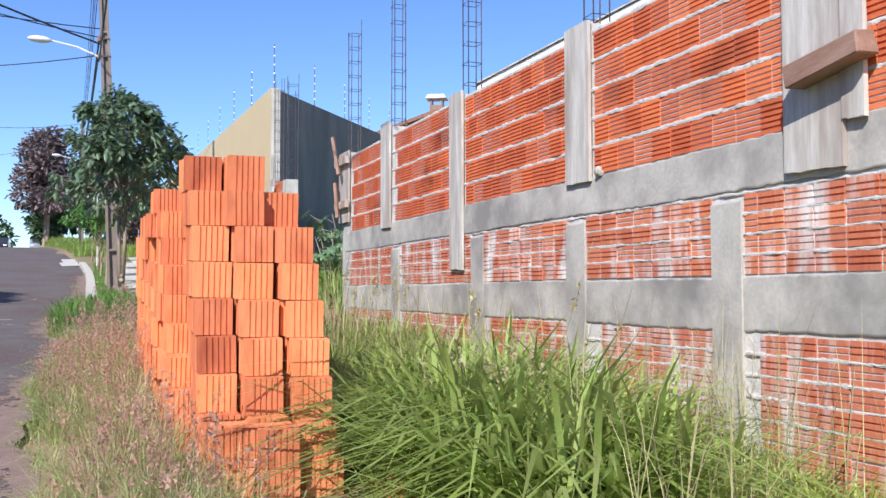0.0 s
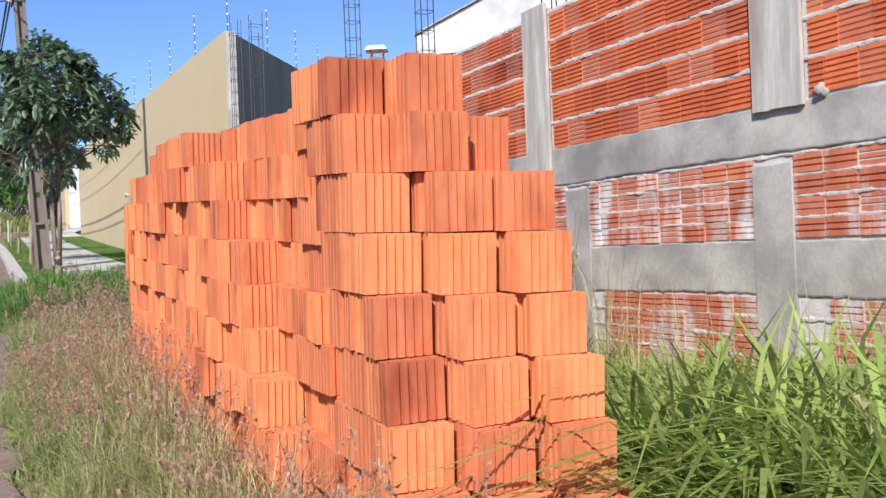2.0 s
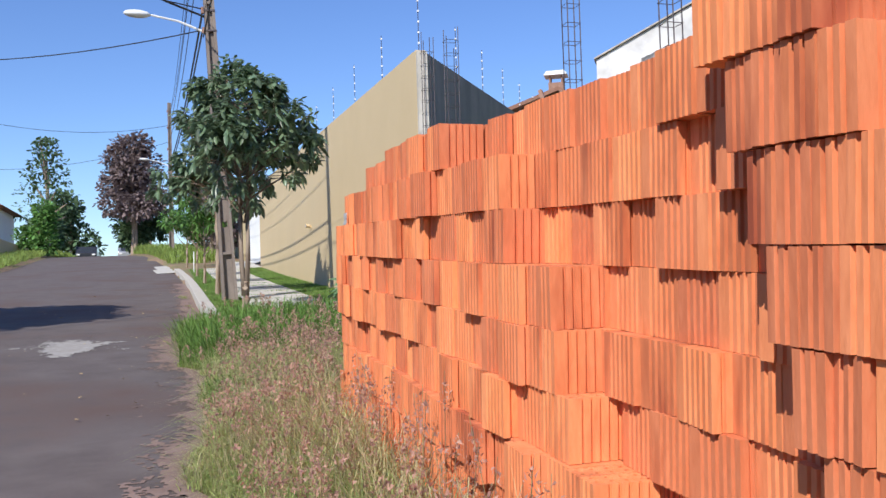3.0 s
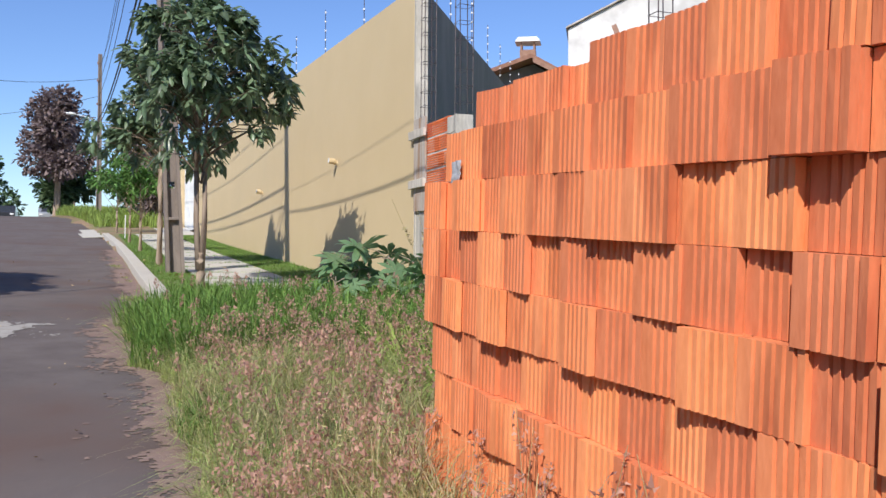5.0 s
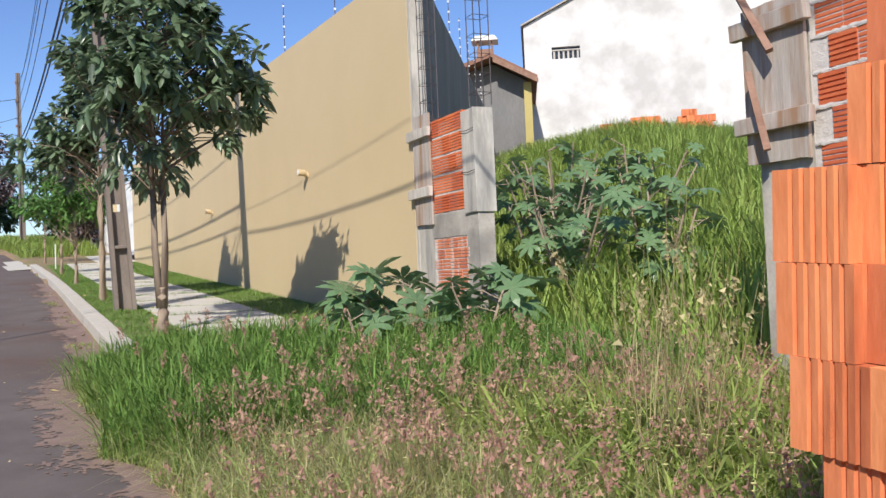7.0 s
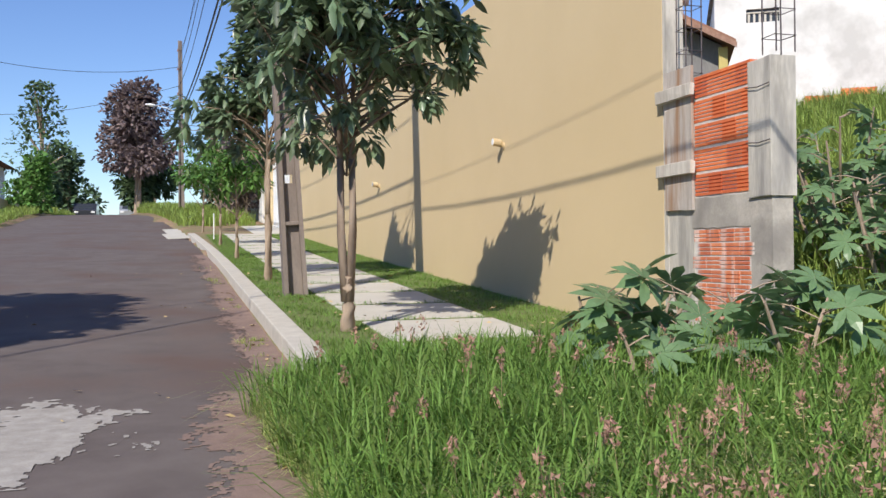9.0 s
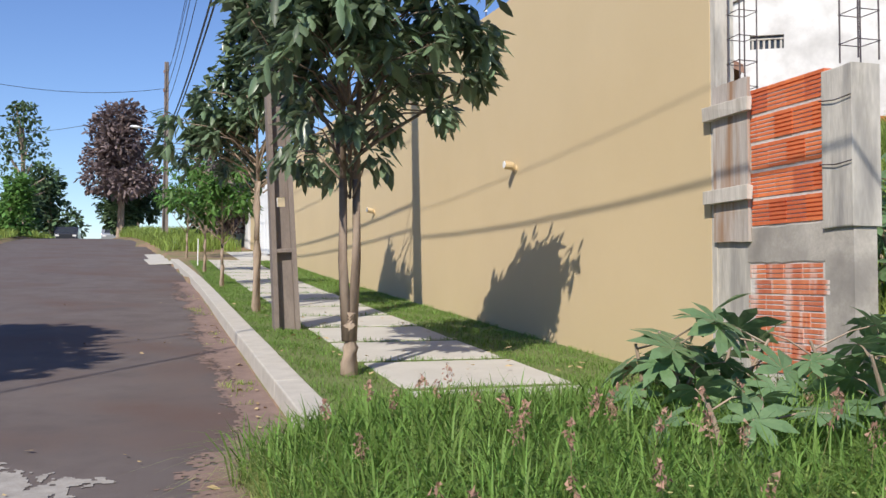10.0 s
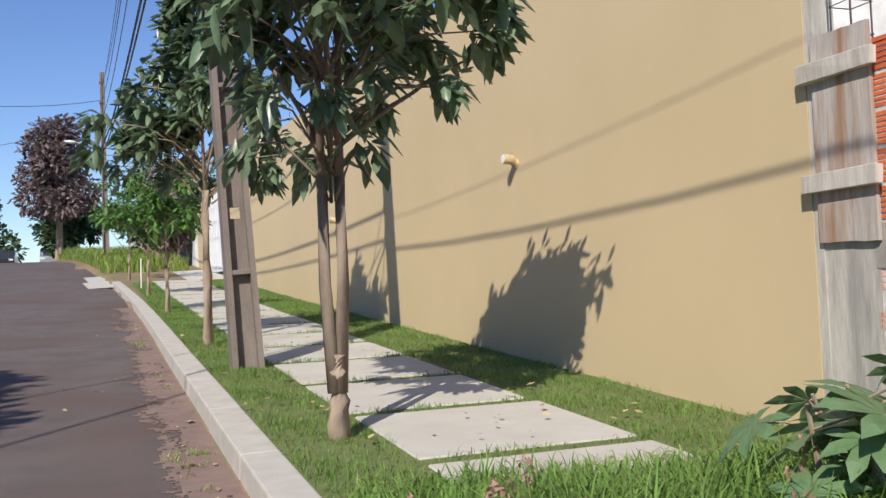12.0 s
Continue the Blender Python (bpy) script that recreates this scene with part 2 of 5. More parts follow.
def ground_z(x, y):
    x, y = np.asarray(x, float), np.asarray(y, float)
    g = grade(y)
    drop = np.where(y < 17.4, 0.15 * np.clip((0.15 - x) / 0.75, 0, 1), 0.16 * (x < -0.26 + kerb_bend(y)))
    left = np.where(x < -7.8, 0.12, 0.0)
    hill = np.minimum(0.34 * np.clip(x - 3.2, 0, 9.4) * np.clip((y - 11.0) / 3.0, 0, 1), 0.3 + 0.175 * np.clip(y - 11.0, 0, 30))
    return g - drop + left + hill



# ---- ground, road, pavement ----
def sheet(name, xs, ys, fz, mat, label="", category=""):
    xs, ys = np.array(xs, float), np.array(ys, float)
    X, Y = np.meshgrid(xs, ys)
    V = np.stack([X, Y, fz(X, Y)], -1).reshape(-1, 3)
    w = len(xs)
    i = (np.arange(len(ys) - 1)[:, None] * w + np.arange(w - 1)[None]).ravel()
    return tagged(new(name, mesh_arrays(name, V, np.stack([i, i + 1, i + 1 + w, i + w], -1), mat, True)), label, category, kind="structure")


def span(*stops):
    out = []
    for a, b, s in stops:
        out += list(np.arange(a, b, s))
    return out + [stops[-1][1]]


def soil_z(x, y):
    z = ground_z(x, y)
    road = (x < -0.3 + kerb_bend(y)) & (x > -7.8)
    edge = np.clip((-0.45 - x) / 0.2, 0, 1)
    z = np.where(road & (y > 17.4), grade(y) - 0.22, np.where(road, z - 0.05 * edge, z))
    bumps = 0.03 * np.sin(3.1 * x + 1.7 * y) * np.sin(2.3 * y - 0.9 * x)
    return z + np.where((x > 0.1) & (y < 16.5), bumps, 0)


ground = sheet("ground", span((-400, -60, 40), (-60, -10, 5), (-10, -7.9, 0.7), (-7.8, -1.4, 0.8), (-1.4, 3.2, 0.1), (3.2, 16, 0.6), (16, 22, 0.8), (22, 60, 6), (60, 400, 40)),
               span((-60, -4, 4), (-4, 18, 0.2), (18, 60, 1.0), (60, 120, 4), (120, 600, 40)), soil_z, SOIL, "dry reddish soil under the grass of the verge and lot", "ground")


def road_edge(y):
    return np.where(y > 17.4, -0.285 + kerb_bend(y), -0.58 - 0.10 * np.sin(0.9 * y) - 0.06 * np.sin(2.7 * y + 1) - 0.03 * np.sin(9.1 * y))


road_ys = np.array(span((-40, 0, 2), (0, 17, 0.1), (17, 60, 0.5), (60, 140, 4), (140, 400, 20)))
us = np.linspace(0, 1, 24)
RX2 = road_edge(road_ys)[:, None] + (-7.7 - road_edge(road_ys)[:, None]) * us[None] ** 1.3
RY2 = np.repeat(road_ys[:, None], len(us), 1)
RZ2 = grade(RY2) - 0.15 + 0.02 * np.clip(1 - np.abs(RX2 + 4) / 4, 0, 1) - 0.02 * (us[None] < 0.02)
w = len(us)
ii = (np.arange(len(road_ys) - 1)[:, None] * w + np.arange(w - 1)[None]).ravel()
road = tagged(new("road", mesh_arrays("road", np.stack([RX2, RY2, RZ2], -1).reshape(-1, 3), np.stack([ii, ii + w, ii + w + 1, ii + 1], -1), ASPHALT, True)),
              "worn dark asphalt road with reddish dust climbing uphill", "road", kind="structure")


def road_z(x, y):
    return float(grade(y)) - 0.15 + 0.02 * max(0.0, 1 - abs(x + 4) / 4)


def crust(name, cells, c, lift, mat, label, category):
    """A thin crust on the road out of small cells that share their corners."""
    at, V, F = {}, [], []
    for i, j, x, y in cells:
        q = []
        for u, v in ((0, 0), (1, 0), (1, 1), (0, 1)):
            k = (i + u, j + v)
            if k not in at:
                at[k] = len(V)
                p = (x + u * c + 0.35 * c * noise.noise((x * 90 + u, y * 70 + v, 1)), y + v * c)
                V.append((*p, road_z(*p) + lift))
            q.append(at[k])
        F.append(q)
    me = bpy.data.meshes.new(name)
    me.from_pydata(V, [], F)
    me.materials.append(mat)
    return tagged(new(name, me), label, category, kind="structure")


def spill_cells(cx, cy, rx, ry, seed, c):
    for i in range(int(-rx / c), int(rx / c)):
        for j in range(int(-ry / c), int(ry / c)):
            x, y = cx + i * c, cy + j * c
            d = math.hypot(i * c / rx, j * c / ry)
            if 0.55 * noise.noise((x * 2.2, y * 1.3, seed)) + 0.35 * noise.noise((x * 7, y * 5, seed)) + 0.25 * noise.noise((x * 24, y * 17, seed)) + 0.62 - d > 0:
                yield i, j, x, y


def dust_cells(c):
    for j in range(int(34 / c)):
        y = 0.8 + j * c
        e = float(road_edge(y)) - 0.003
        for i in range(int(0.7 / c)):
            x = e - (i + 1) * c
            if 0.5 * noise.noise((x * 3.1, y * 1.1, 3)) + 0.35 * noise.noise((x * 9, y * 6, 5)) + 0.4 * noise.noise((x * 31, y * 22, 9)) + (0.62 if y > 14.5 else 0.5) - i * c / 0.5 > 0:
                yield -i, j, x, y


crust("trim_spill", spill_cells(-1.98, 16.5, 0.80, 1.15, 5, 0.014), 0.014, 0.005, PATCH, "dried pale cement spill on the asphalt", "stain")
# reddish dust and grit swept against the kerb and the verge
crust("trim_dust", dust_cells(0.022), 0.022, 0.004, DUST, "reddish dust along the road edge", "dust")

# kerb stones
kerb = tagged(new("kerb"), "pale concrete kerb along the pavement", "kerb", kind="structure")
r = random.Random(4)
y = 17.42
while y < 43.0:
    n = 1.55
    bm = bmesh.new()
    z0, z1 = float(grade(y)), float(grade(y + n))
    k0, k1 = float(kerb_bend(y)), float(kerb_bend(y + n))
    v = [bm.verts.new(p) for p in ((-0.285 + k0, y, z0 - 0.3), (-0.05 + k0, y, z0 - 0.3), (-0.05 + k0, y, z0 + 0.02), (-0.275 + k0, y, z0 + 0.015),
                                   (-0.285 + k1, y + n - 0.012, z1 - 0.3), (-0.05 + k1, y + n - 0.012, z1 - 0.3), (-0.05 + k1, y + n - 0.012, z1 + 0.02), (-0.275 + k1, y + n - 0.012, z1 + 0.015))]
    fs = [bm.faces.new([v[i] for i in q]) for q in ((0, 1, 2, 3), (7, 6, 5, 4), (0, 4, 5, 1), (1, 5, 6, 2), (2, 6, 7, 3), (3, 7, 4, 0))]
    bmesh.ops.bevel(bm, geom=list(bm.edges), offset=0.012, segments=2, affect="EDGES", profile=0.5)
    ob = part("kerb_stone", bm, KERB_STONE, kerb)
    ob.location.x = r.uniform(-0.004, 0.004)
    y += n
# driveway ramp past the kerb
bm = bmesh.new()
for a, b in ((43.0, 46.1), (46.13, 49.5)):
    z0, z1 = float(grade(a)), float(grade(b))
    v = [bm.verts.new(p) for p in ((-1.25, a, z0 - 0.14), (2.9, a, z0 + 0.03), (2.9, b, z1 + 0.03), (-1.45, b, z1 - 0.14))]
    bm.faces.new(v)
ramp = bmesh.ops.extrude_face_region(bm, geom=list(bm.faces))
bmesh.ops.translate(bm, verts=[e for e in ramp["geom"] if isinstance(e, bmesh.types.BMVert)], vec=(0, 0, 0.02))
tagged(part("pavement_ramp", bm, SLAB), "pale concrete driveway ramp", "driveway", kind="structure")

# pavement slabs with grass joints
SLAB_Y, SLAB_PITCH = 16.97, 1.47
pavement = tagged(new("pavement"), "pale concrete slabs set in lawn with grass joints", "pavement", kind="structure")
y = SLAB_Y
while y < 42.5:
    n = SLAB_PITCH - 0.15
    z0, z1 = float(grade(y)) - 0.018, float(grade(y + n)) - 0.018
    bm = bmesh.new()
    v = [bm.verts.new(p) for p in ((0.59, y, z0), (1.97, y, z0), (1.97, y + n, z1), (0.59, y + n, z1))]
    f = bm.faces.new(v)
    ex = bmesh.ops.extrude_face_region(bm, geom=[f])
    bmesh.ops.translate(bm, verts=[e for e in ex["geom"] if isinstance(e, bmesh.types.BMVert)], vec=(0, 0, 0.035))
    bmesh.ops.bevel(bm, geom=list(bm.edges), offset=0.008, segments=1, affect="EDGES", profile=0.5)
    part("slab", bm, SLAB, pavement).location.x = r.uniform(-0.018, 0.018)
    y += SLAB_PITCH


# ---- walls ----
def ribbed_brick(w, h, d, ribs, name, mat):
    """A hollow brick lying in a wall: the street face (x = 0 side) carries long grooves."""
    bm = bmesh.new()
    prof = [(0.0, 0.0)]
    g = h / ribs
    for k in range(1, ribs):
        z = k * g
        prof += [(0.0, z - 0.006), (0.008, z - 0.004), (0.008, z + 0.003), (0.0, z + 0.005)]
    prof += [(0.0, h), (d, h), (d, 0.0)]
    a = [bm.verts.new((x, 0.0, z)) for x, z in prof]
    b = [bm.verts.new((x, w, z)) for x, z in prof]
    k = len(prof)
    for i in range(k):
        bm.faces.new((a[i], b[i], b[(i + 1) % k], a[(i + 1) % k]))
    bm.faces.new(a)
    bm.faces.new(b[::-1])
    return mesh_of(bm, name, mat)


WX = 2.98                     # street face of the unfinished wall
TALL = ribbed_brick(0.189, 0.1755, 0.07, 6, "wall_brick", WALL_BRICK)
FLAT = ribbed_brick(0.187, 0.094, 0.07, 3, "flat_brick", STAIN_BRICK)


def joined(name, parent, base, places, mat, label=""):
    """Many copies of one brick in a single mesh."""
    me0 = base
    V0 = np.array([v.co[:] for v in me0.vertices])
    me = bpy.data.meshes.new(name)
    polys = [list(p.vertices) for p in me0.polygons]
    V, F = [], []
    for n, (x, y, z) in enumerate(places):
        V.append(V0 + (x, y, z))
        F += [[i + n * len(V0) for i in p] for p in polys]
    me.from_pydata(np.concatenate(V).tolist(), [], F)
    me.materials.append(mat)
    ob = new(name, me)
    ob.parent = parent
    return tagged(ob, label, kind="stuff")


def lay(parent, base, name, x, y0, y1, z, pitch, rnd, far, near):
    y = y0
    while y < y1 - 0.03:
        wgap = y1 - y
        p = (x - rnd.uniform(0.003, 0.012), y, z + rnd.uniform(-0.003, 0.003))
        if wgap < pitch * 0.98:
            sc = (wgap - 0.003) / (pitch - 0.003)
        else:
            sc = 1.0
        if near[0] < y < near[1]:
            ob = new(name, base)
            ob.location, ob.scale, ob.parent = p, (1, sc, 1), parent
        elif sc == 1.0:
            far.append(p)
        y += pitch


wall_south = tagged(new("wall_south"), "unfinished clay brick wall with raw concrete beams and columns", "wall", kind="structure")
W0, W1 = -5.0, 12.55
part("mortar_core", boxed(WX + 0.001, WX + 0.19, W0, W1, 0.0, 3.31), MORTAR, wall_south)
def rough_band(y0, y1, z0, z1, x0, x1, seed, step=0.05, wave=0.004, edge=0.006):
    """A cast band whose street face swells gently and whose edges are uneven."""
    r = random.Random(seed)
    bm = bmesh.new()
    ny = max(2, int((y1 - y0) / step))
    rows = []
    for i in range(ny + 1):
        y = y0 + (y1 - y0) * i / ny
        lo, hi = z0 + r.uniform(-edge, edge) + edge * math.sin(2.1 * y), z1 + r.uniform(-edge, edge) + edge * math.sin(1.7 * y + seed)
        f = [x0 + wave * noise.noise((y * 1.8, k * 1.3, seed)) + 0.12 * wave * r.uniform(-1, 1) for k in range(3)]
        rows.append([bm.verts.new(p) for p in ((x1, y, lo), (f[0] + 0.003, y, lo), (f[0], y, lo + 0.008), (f[1], y, (lo + hi) / 2), (f[2], y, hi - 0.008), (f[2] + 0.003, y, hi), (x1, y, hi))])
    for a, b in zip(rows, rows[1:]):
        for k in range(6):
            bm.faces.new((a[k], a[k + 1], b[k + 1], b[k]))
    bm.faces.new(rows[0][::-1])
    bm.faces.new(rows[-1])
    return bm


def mortar_bed(parent, y0, y1, z0, z1, x, seed):
    """Mortar squeezed out between two courses."""
    r = random.Random(seed)
    bm = bmesh.new()
    rows = []
    for i in range(int((y1 - y0) / 0.028) + 1):
        y = y0 + i * 0.028
        e = 0.006 * noise.noise((y * 3, seed, 0)) + r.uniform(-0.0045, 0.0045)
        g = 0.006 * noise.noise((y * 4, seed, 7)) + r.uniform(-0.0045, 0.0045)
        f = x - 0.007 + 0.011 * noise.noise((y * 6, seed, 3)) + r.uniform(-0.002, 0.002)
        rows.append([bm.verts.new(p) for p in ((x + 0.03, y, z0 + e), (f, y, z0 + e), (f - 0.002, y, (z0 + z1) / 2), (f, y, z1 + g), (x + 0.03, y, z1 + g))])
    for a, b in zip(rows, rows[1:]):
        for k in range(4):
            bm.faces.new((a[k], a[k + 1], b[k + 1], b[k]))
    part("mortar_bed", bm, MORTAR, parent)


part("beam", rough_band(W0, W1, 2.045, 2.30, WX - 0.016, WX + 0.15, 1), CONCRETE, wall_south, "grey cast concrete beam")
part("beam", rough_band(W0, W1, 1.30, 1.585, WX - 0.012, WX + 0.15, 2), CONCRETE, wall_south, "grey cast concrete beam")
COLS = [(-2.6, 0.26), (-0.2, 0.26), (2.25, 0.26), (4.62, 0.25), (6.28, 0.27), (8.06, 0.27), (10.4, 0.27)]
for k, (c, wd) in enumerate(COLS):
    part("column", rough_band(c - wd / 2, c + wd / 2, 0.0, 1.99, WX - 0.020, WX + 0.15, 20 + k, 0.09), CONCRETE, wall_south, "rough concrete column")
rnd = random.Random(8)
far_tall, far_flat = [], []
PANELS = [(-5.0, 1.6), (1.9, 3.72), (4.15, 6.02), (6.38, 8.34), (8.66, 10.5), (10.88, 12.3)]
for row in range(5):
    for y0, y1 in PANELS:
        lay(wall_south, TALL, "brick", WX, y0 - (0.09 if row % 2 else 0) * (y0 > 0), y1, 2.312 + row * 0.2, 0.197, rnd, far_tall, (3.4, 9.2))
for row in range(4):
    ys = [W0] + [c for c, _ in COLS] + [W1]
    for (a, b) in zip(ys, ys[1:]):
        lay(wall_south, FLAT, "brick", WX, a + 0.135, b - 0.13, 1.60 + row * 0.109, 0.2, rnd, far_flat, (3.0, 8.0))
for row in range(9):
    ys = [W0] + [c for c, _ in COLS] + [W1]
    for (a, b) in zip(ys, ys[1:]):
        lay(wall_south, FLAT, "brick", WX, a + 0.135, b - 0.13, 1.19 - row * 0.109, 0.2, rnd, far_flat, (0, 0))
for row in range(5):
    mortar_bed(wall_south, 1.0, 12.3, 2.312 + row * 0.2 + 0.1755, 2.312 + (row + 1) * 0.2, WX, 200 + row)
for row in range(4):
    mortar_bed(wall_south, 1.0, 12.5, 1.60 + row * 0.109 + 0.093, 1.60 + (row + 1) * 0.109, WX, 220 + row)
for row in range(4):
    mortar_bed(wall_south, 1.0, 12.5, 1.19 - row * 0.109 - 0.016, 1.19 - row * 0.109 + 0.001, WX, 240 + row)
joined("brickwork", wall_south, TALL, far_tall, WALL_BRICK, "red ribbed clay brickwork")
joined("brickwork", wall_south, FLAT, far_flat, STAIN_BRICK, "lime-stained clay brickwork")


def form_board(name, y0, y1, z0, z1, x1, seed, mat=BOARD, label="weathered grey formwork board nailed over the column"):
    """A plank with split, uneven ends."""
    r = random.Random(seed)
    bm = bmesh.new()
    cols = []
    n = 7
    for i in range(n + 1):
        y = y0 + (y1 - y0) * i / n
        lo, hi = z0 + r.uniform(-0.004, 0.006) + 0.008 * i / n, z1 + r.uniform(-0.006, 0.005)
        cols.append([[bm.verts.new((x, y, z)) for z in (lo, lo + (hi - lo) * 0.33, lo + (hi - lo) * 0.66, hi)] for x in (x1 - 0.025 + 0.0015 * math.sin(2.2 * i / n + seed), x1)])
    for a, b in zip(cols, cols[1:]):
        for k in range(3):
            bm.faces.new((a[0][k], a[0][k + 1], b[0][k + 1], b[0][k]))
            bm.faces.new((a[1][k], b[1][k], b[1][k + 1], a[1][k + 1]))
        bm.faces.new((a[0][3], a[1][3], b[1][3], b[0][3]))
        bm.faces.new((a[0][0], b[0][0], b[1][0], a[1][0]))
    for c, o in ((cols[0], 1), (cols[-1], 0)):
        for k in range(3):
            q = (c[0][k], c[1][k], c[1][k + 1], c[0][k + 1])
            bm.faces.new(q if o else q[::-1])
    return part(name, bm, mat, None, label)


def column_top(y, w, z0, z1, seed):
    """The cast column between two brick panels, above the beam, as part of the wall."""
    return part("column", rough_band(y - w / 2, y + w / 2, z0, z1, WX - 0.004, WX + 0.16, seed, 0.09), CONCRETE, wall_south, "rough concrete column")


BOARDS = [(10.69, 0.34, 2.24, 3.47), (8.50, 0.31, 1.71, 3.37), (6.20, 0.33, 2.26, 3.39), (3.94, 0.38, 2.075, 3.6)]
for k, (y, wd, z0, z1) in enumerate(BOARDS):
    column_top(y, wd - 0.02, 2.28, min(z1, 3.42) - 0.02, 40 + k)
    tagged(form_board("formwork_board", y - wd / 2, y + wd / 2, z0, z1, WX - 0.02, 50 + k), category="board", group="formwork boards")
# extra planks round the nearest column
tagged(form_board("formwork_board", 3.61, 3.745, 2.28, 2.98, WX - 0.03, 61), category="board")
br = tagged(part("formwork_brace", boxed(WX - 0.16, WX - 0.04, 3.54, 3.99, -0.055, 0.055, 0.006, 0.008, 3), BROWN_BOARD), "dark brown timber brace across the formwork", "brace")
br.rotation_euler = (radians(-9), 0, 0)
br.location = (0, 3.76 - 3.76 * math.cos(radians(9)), 2.56 + 3.76 * math.sin(radians(9)))
# lump of mortar squeezed out beside a board
bm = bmesh.new()
bmesh.ops.create_icosphere(bm, subdivisions=2, radius=0.042)
for v in bm.verts:
    v.co *= 0.75 + 0.9 * noise.noise(v.co * 34)
tagged(part("mortar_lump", bm, PALE_CONCRETE, None, "pale lump of hardened mortar on the beam", True, pose(WX - 0.02, 5.93, 2.32)), category="mortar")


def rebar_cage(x, y, z0, z1, w, label="rusty steel reinforcement cage rising from a column"):
    cage = thing("rebar_cage", x, y, z0, label, "rebar", "rebar cages")
    r = random.Random(int(y * 100))
    for dx in (-w / 2, w / 2):
        for dy in (-w / 2, w / 2):
            h = z1 - z0 + r.uniform(-0.25, 0.05)
            lean = r.uniform(-0.02, 0.02)
            part("bar", tube(bmesh.new(), [(dx, dy, 0), (dx + lean, dy + lean, h)], [0.006, 0.006], 5), IRON, cage)
    z = 0.12
    while z < z1 - z0 - 0.15:
        q = w / 2 + 0.006
        part("stirrup", tube(bmesh.new(), [(-q, -q, z), (q, -q, z), (q, q, z), (-q, q, z), (-q, -q, z + 0.004)], [0.0035] * 5, 4), IRON, cage)
        z += 0.19
    return cage


rebar_cage(WX + 0.10, 12.5, 3.35, 5.2, 0.13)
rebar_cage(WX + 0.10, 10.62, 3.38, 5.9, 0.13)
rebar_cage(WX + 0.10, 8.42, 3.33, 5.6, 0.13)
rebar_cage(WX + 0.10, 6.15, 3.33, 5.2, 0.13)
rebar_cage(WX + 0.10, 3.9, 3.38, 5.0, 0.13)

# end post of the wall, boxed in planks, with two loose struts
part("column", rough_band(12.3, 12.72, 0.2, 3.36, WX - 0.004, WX + 0.2, 71, 0.09), CONCRETE, wall_south, "rough concrete end column")
tagged(form_board("formwork_board", 12.30, 12.78, 2.43, 3.38, WX - 0.02, 72, TIMBER), category="board", group="formwork boards")
for k, z in enumerate((2.62, 3.2)):
    c = tagged(part("formwork_cleat", boxed(WX - 0.10, WX - 0.047, 12.24, 12.84, z, z + 0.10, 0.004, 0.006, 9 + k), TIMBER), "grey timber cleat nailed across the formwork", "cleat", "formwork cleats")
for k, (ya, za, yb, zb) in enumerate(((12.80, 3.62, 12.48, 3.07), (12.66, 2.98, 12.54, 2.5))):
    bm = tube(bmesh.new(), [(WX - 0.13, ya, za), (WX - 0.125, yb, zb)], [0.028, 0.03], 4)
    tagged(part("timber_strut", bm, BROWN_BOARD), "brown timber strut leaning on the formwork", "strut", "timber struts")

# ---- gate pillar stub next to the painted wall ----
PX = 2.965
stub = tagged(new("wall_stub"), "short unfinished brick panel between concrete columns", "wall", kind="structure")
part("mortar_core", boxed(PX + 0.001, PX + 0.15, 16.55, 17.9, 0.9, 3.44), MORTAR, stub)
part("beam", rough_band(16.7, 17.52, 2.245, 2.50, PX - 0.008, PX + 0.12, 81), CONCRETE, stub, "smooth grey concrete beam")
for row in range(5):
    y = 16.72 - (0.09 if row % 2 else 0.02)
    while y < 17.44:
        b = new("brick", TALL)
        b.location, b.parent = (PX - rnd.uniform(0.003, 0.010), y, 2.512 + row * 0.202), stub
        y += 0.194
for row in range(7):
    for k in range(4):
        b = new("brick", FLAT)
        b.location, b.parent = (PX - rnd.uniform(0.002, 0.008), 16.74 + k * 0.197 - (0.07 if row % 2 else 0), 2.135 - row * 0.109), stub
part("column", rough_band(16.45, 16.71, 0.9, 2.46, PX - 0.006, PX + 0.17, 82, 0.09), CONCRETE, stub, "rough concrete column")
part("column", rough_band(16.43, 16.70, 2.455, 3.475, PX - 0.03, PX + 0.19, 83, 0.13), PALE_CONCRETE, stub, "column boxed in pale cast formwork")
part("column", rough_band(17.5, 17.93, 0.9, 3.5, PX - 0.004, PX + 0.15, 84, 0.09), PALE_CONCRETE, stub, "pale concrete column")
for z in (2.86, 3.27):
    part("tie_wire", tube(bmesh.new(), [(PX - 0.043, 16.42, z), (PX - 0.046, 16.56, z - 0.012), (PX - 0.043, 16.71, z + 0.004)], [0.004] * 3, 4), IRON, stub)
tagged(form_board("formwork_board", 17.47, 17.90, 2.40, 3.60, PX - 0.012, 85, TIMBER), category="board", group="formwork boards")
for k, z in enumerate((2.70, 3.34)):
    tagged(part("formwork_cleat", boxed(PX - 0.09, PX - 0.039, 17.41, 17.97, z, z + 0.105, 0.004, 0.006, 19 + k), BOARD), "grey timber cleat nailed across the formwork", "cleat", "formwork cleats")
rebar_cage(PX + 0.09, 17.7, 3.45, 5.6, 0.15)
rebar_cage(PX + 0.10, 16.5, 3.5, 5.3, 0.16)

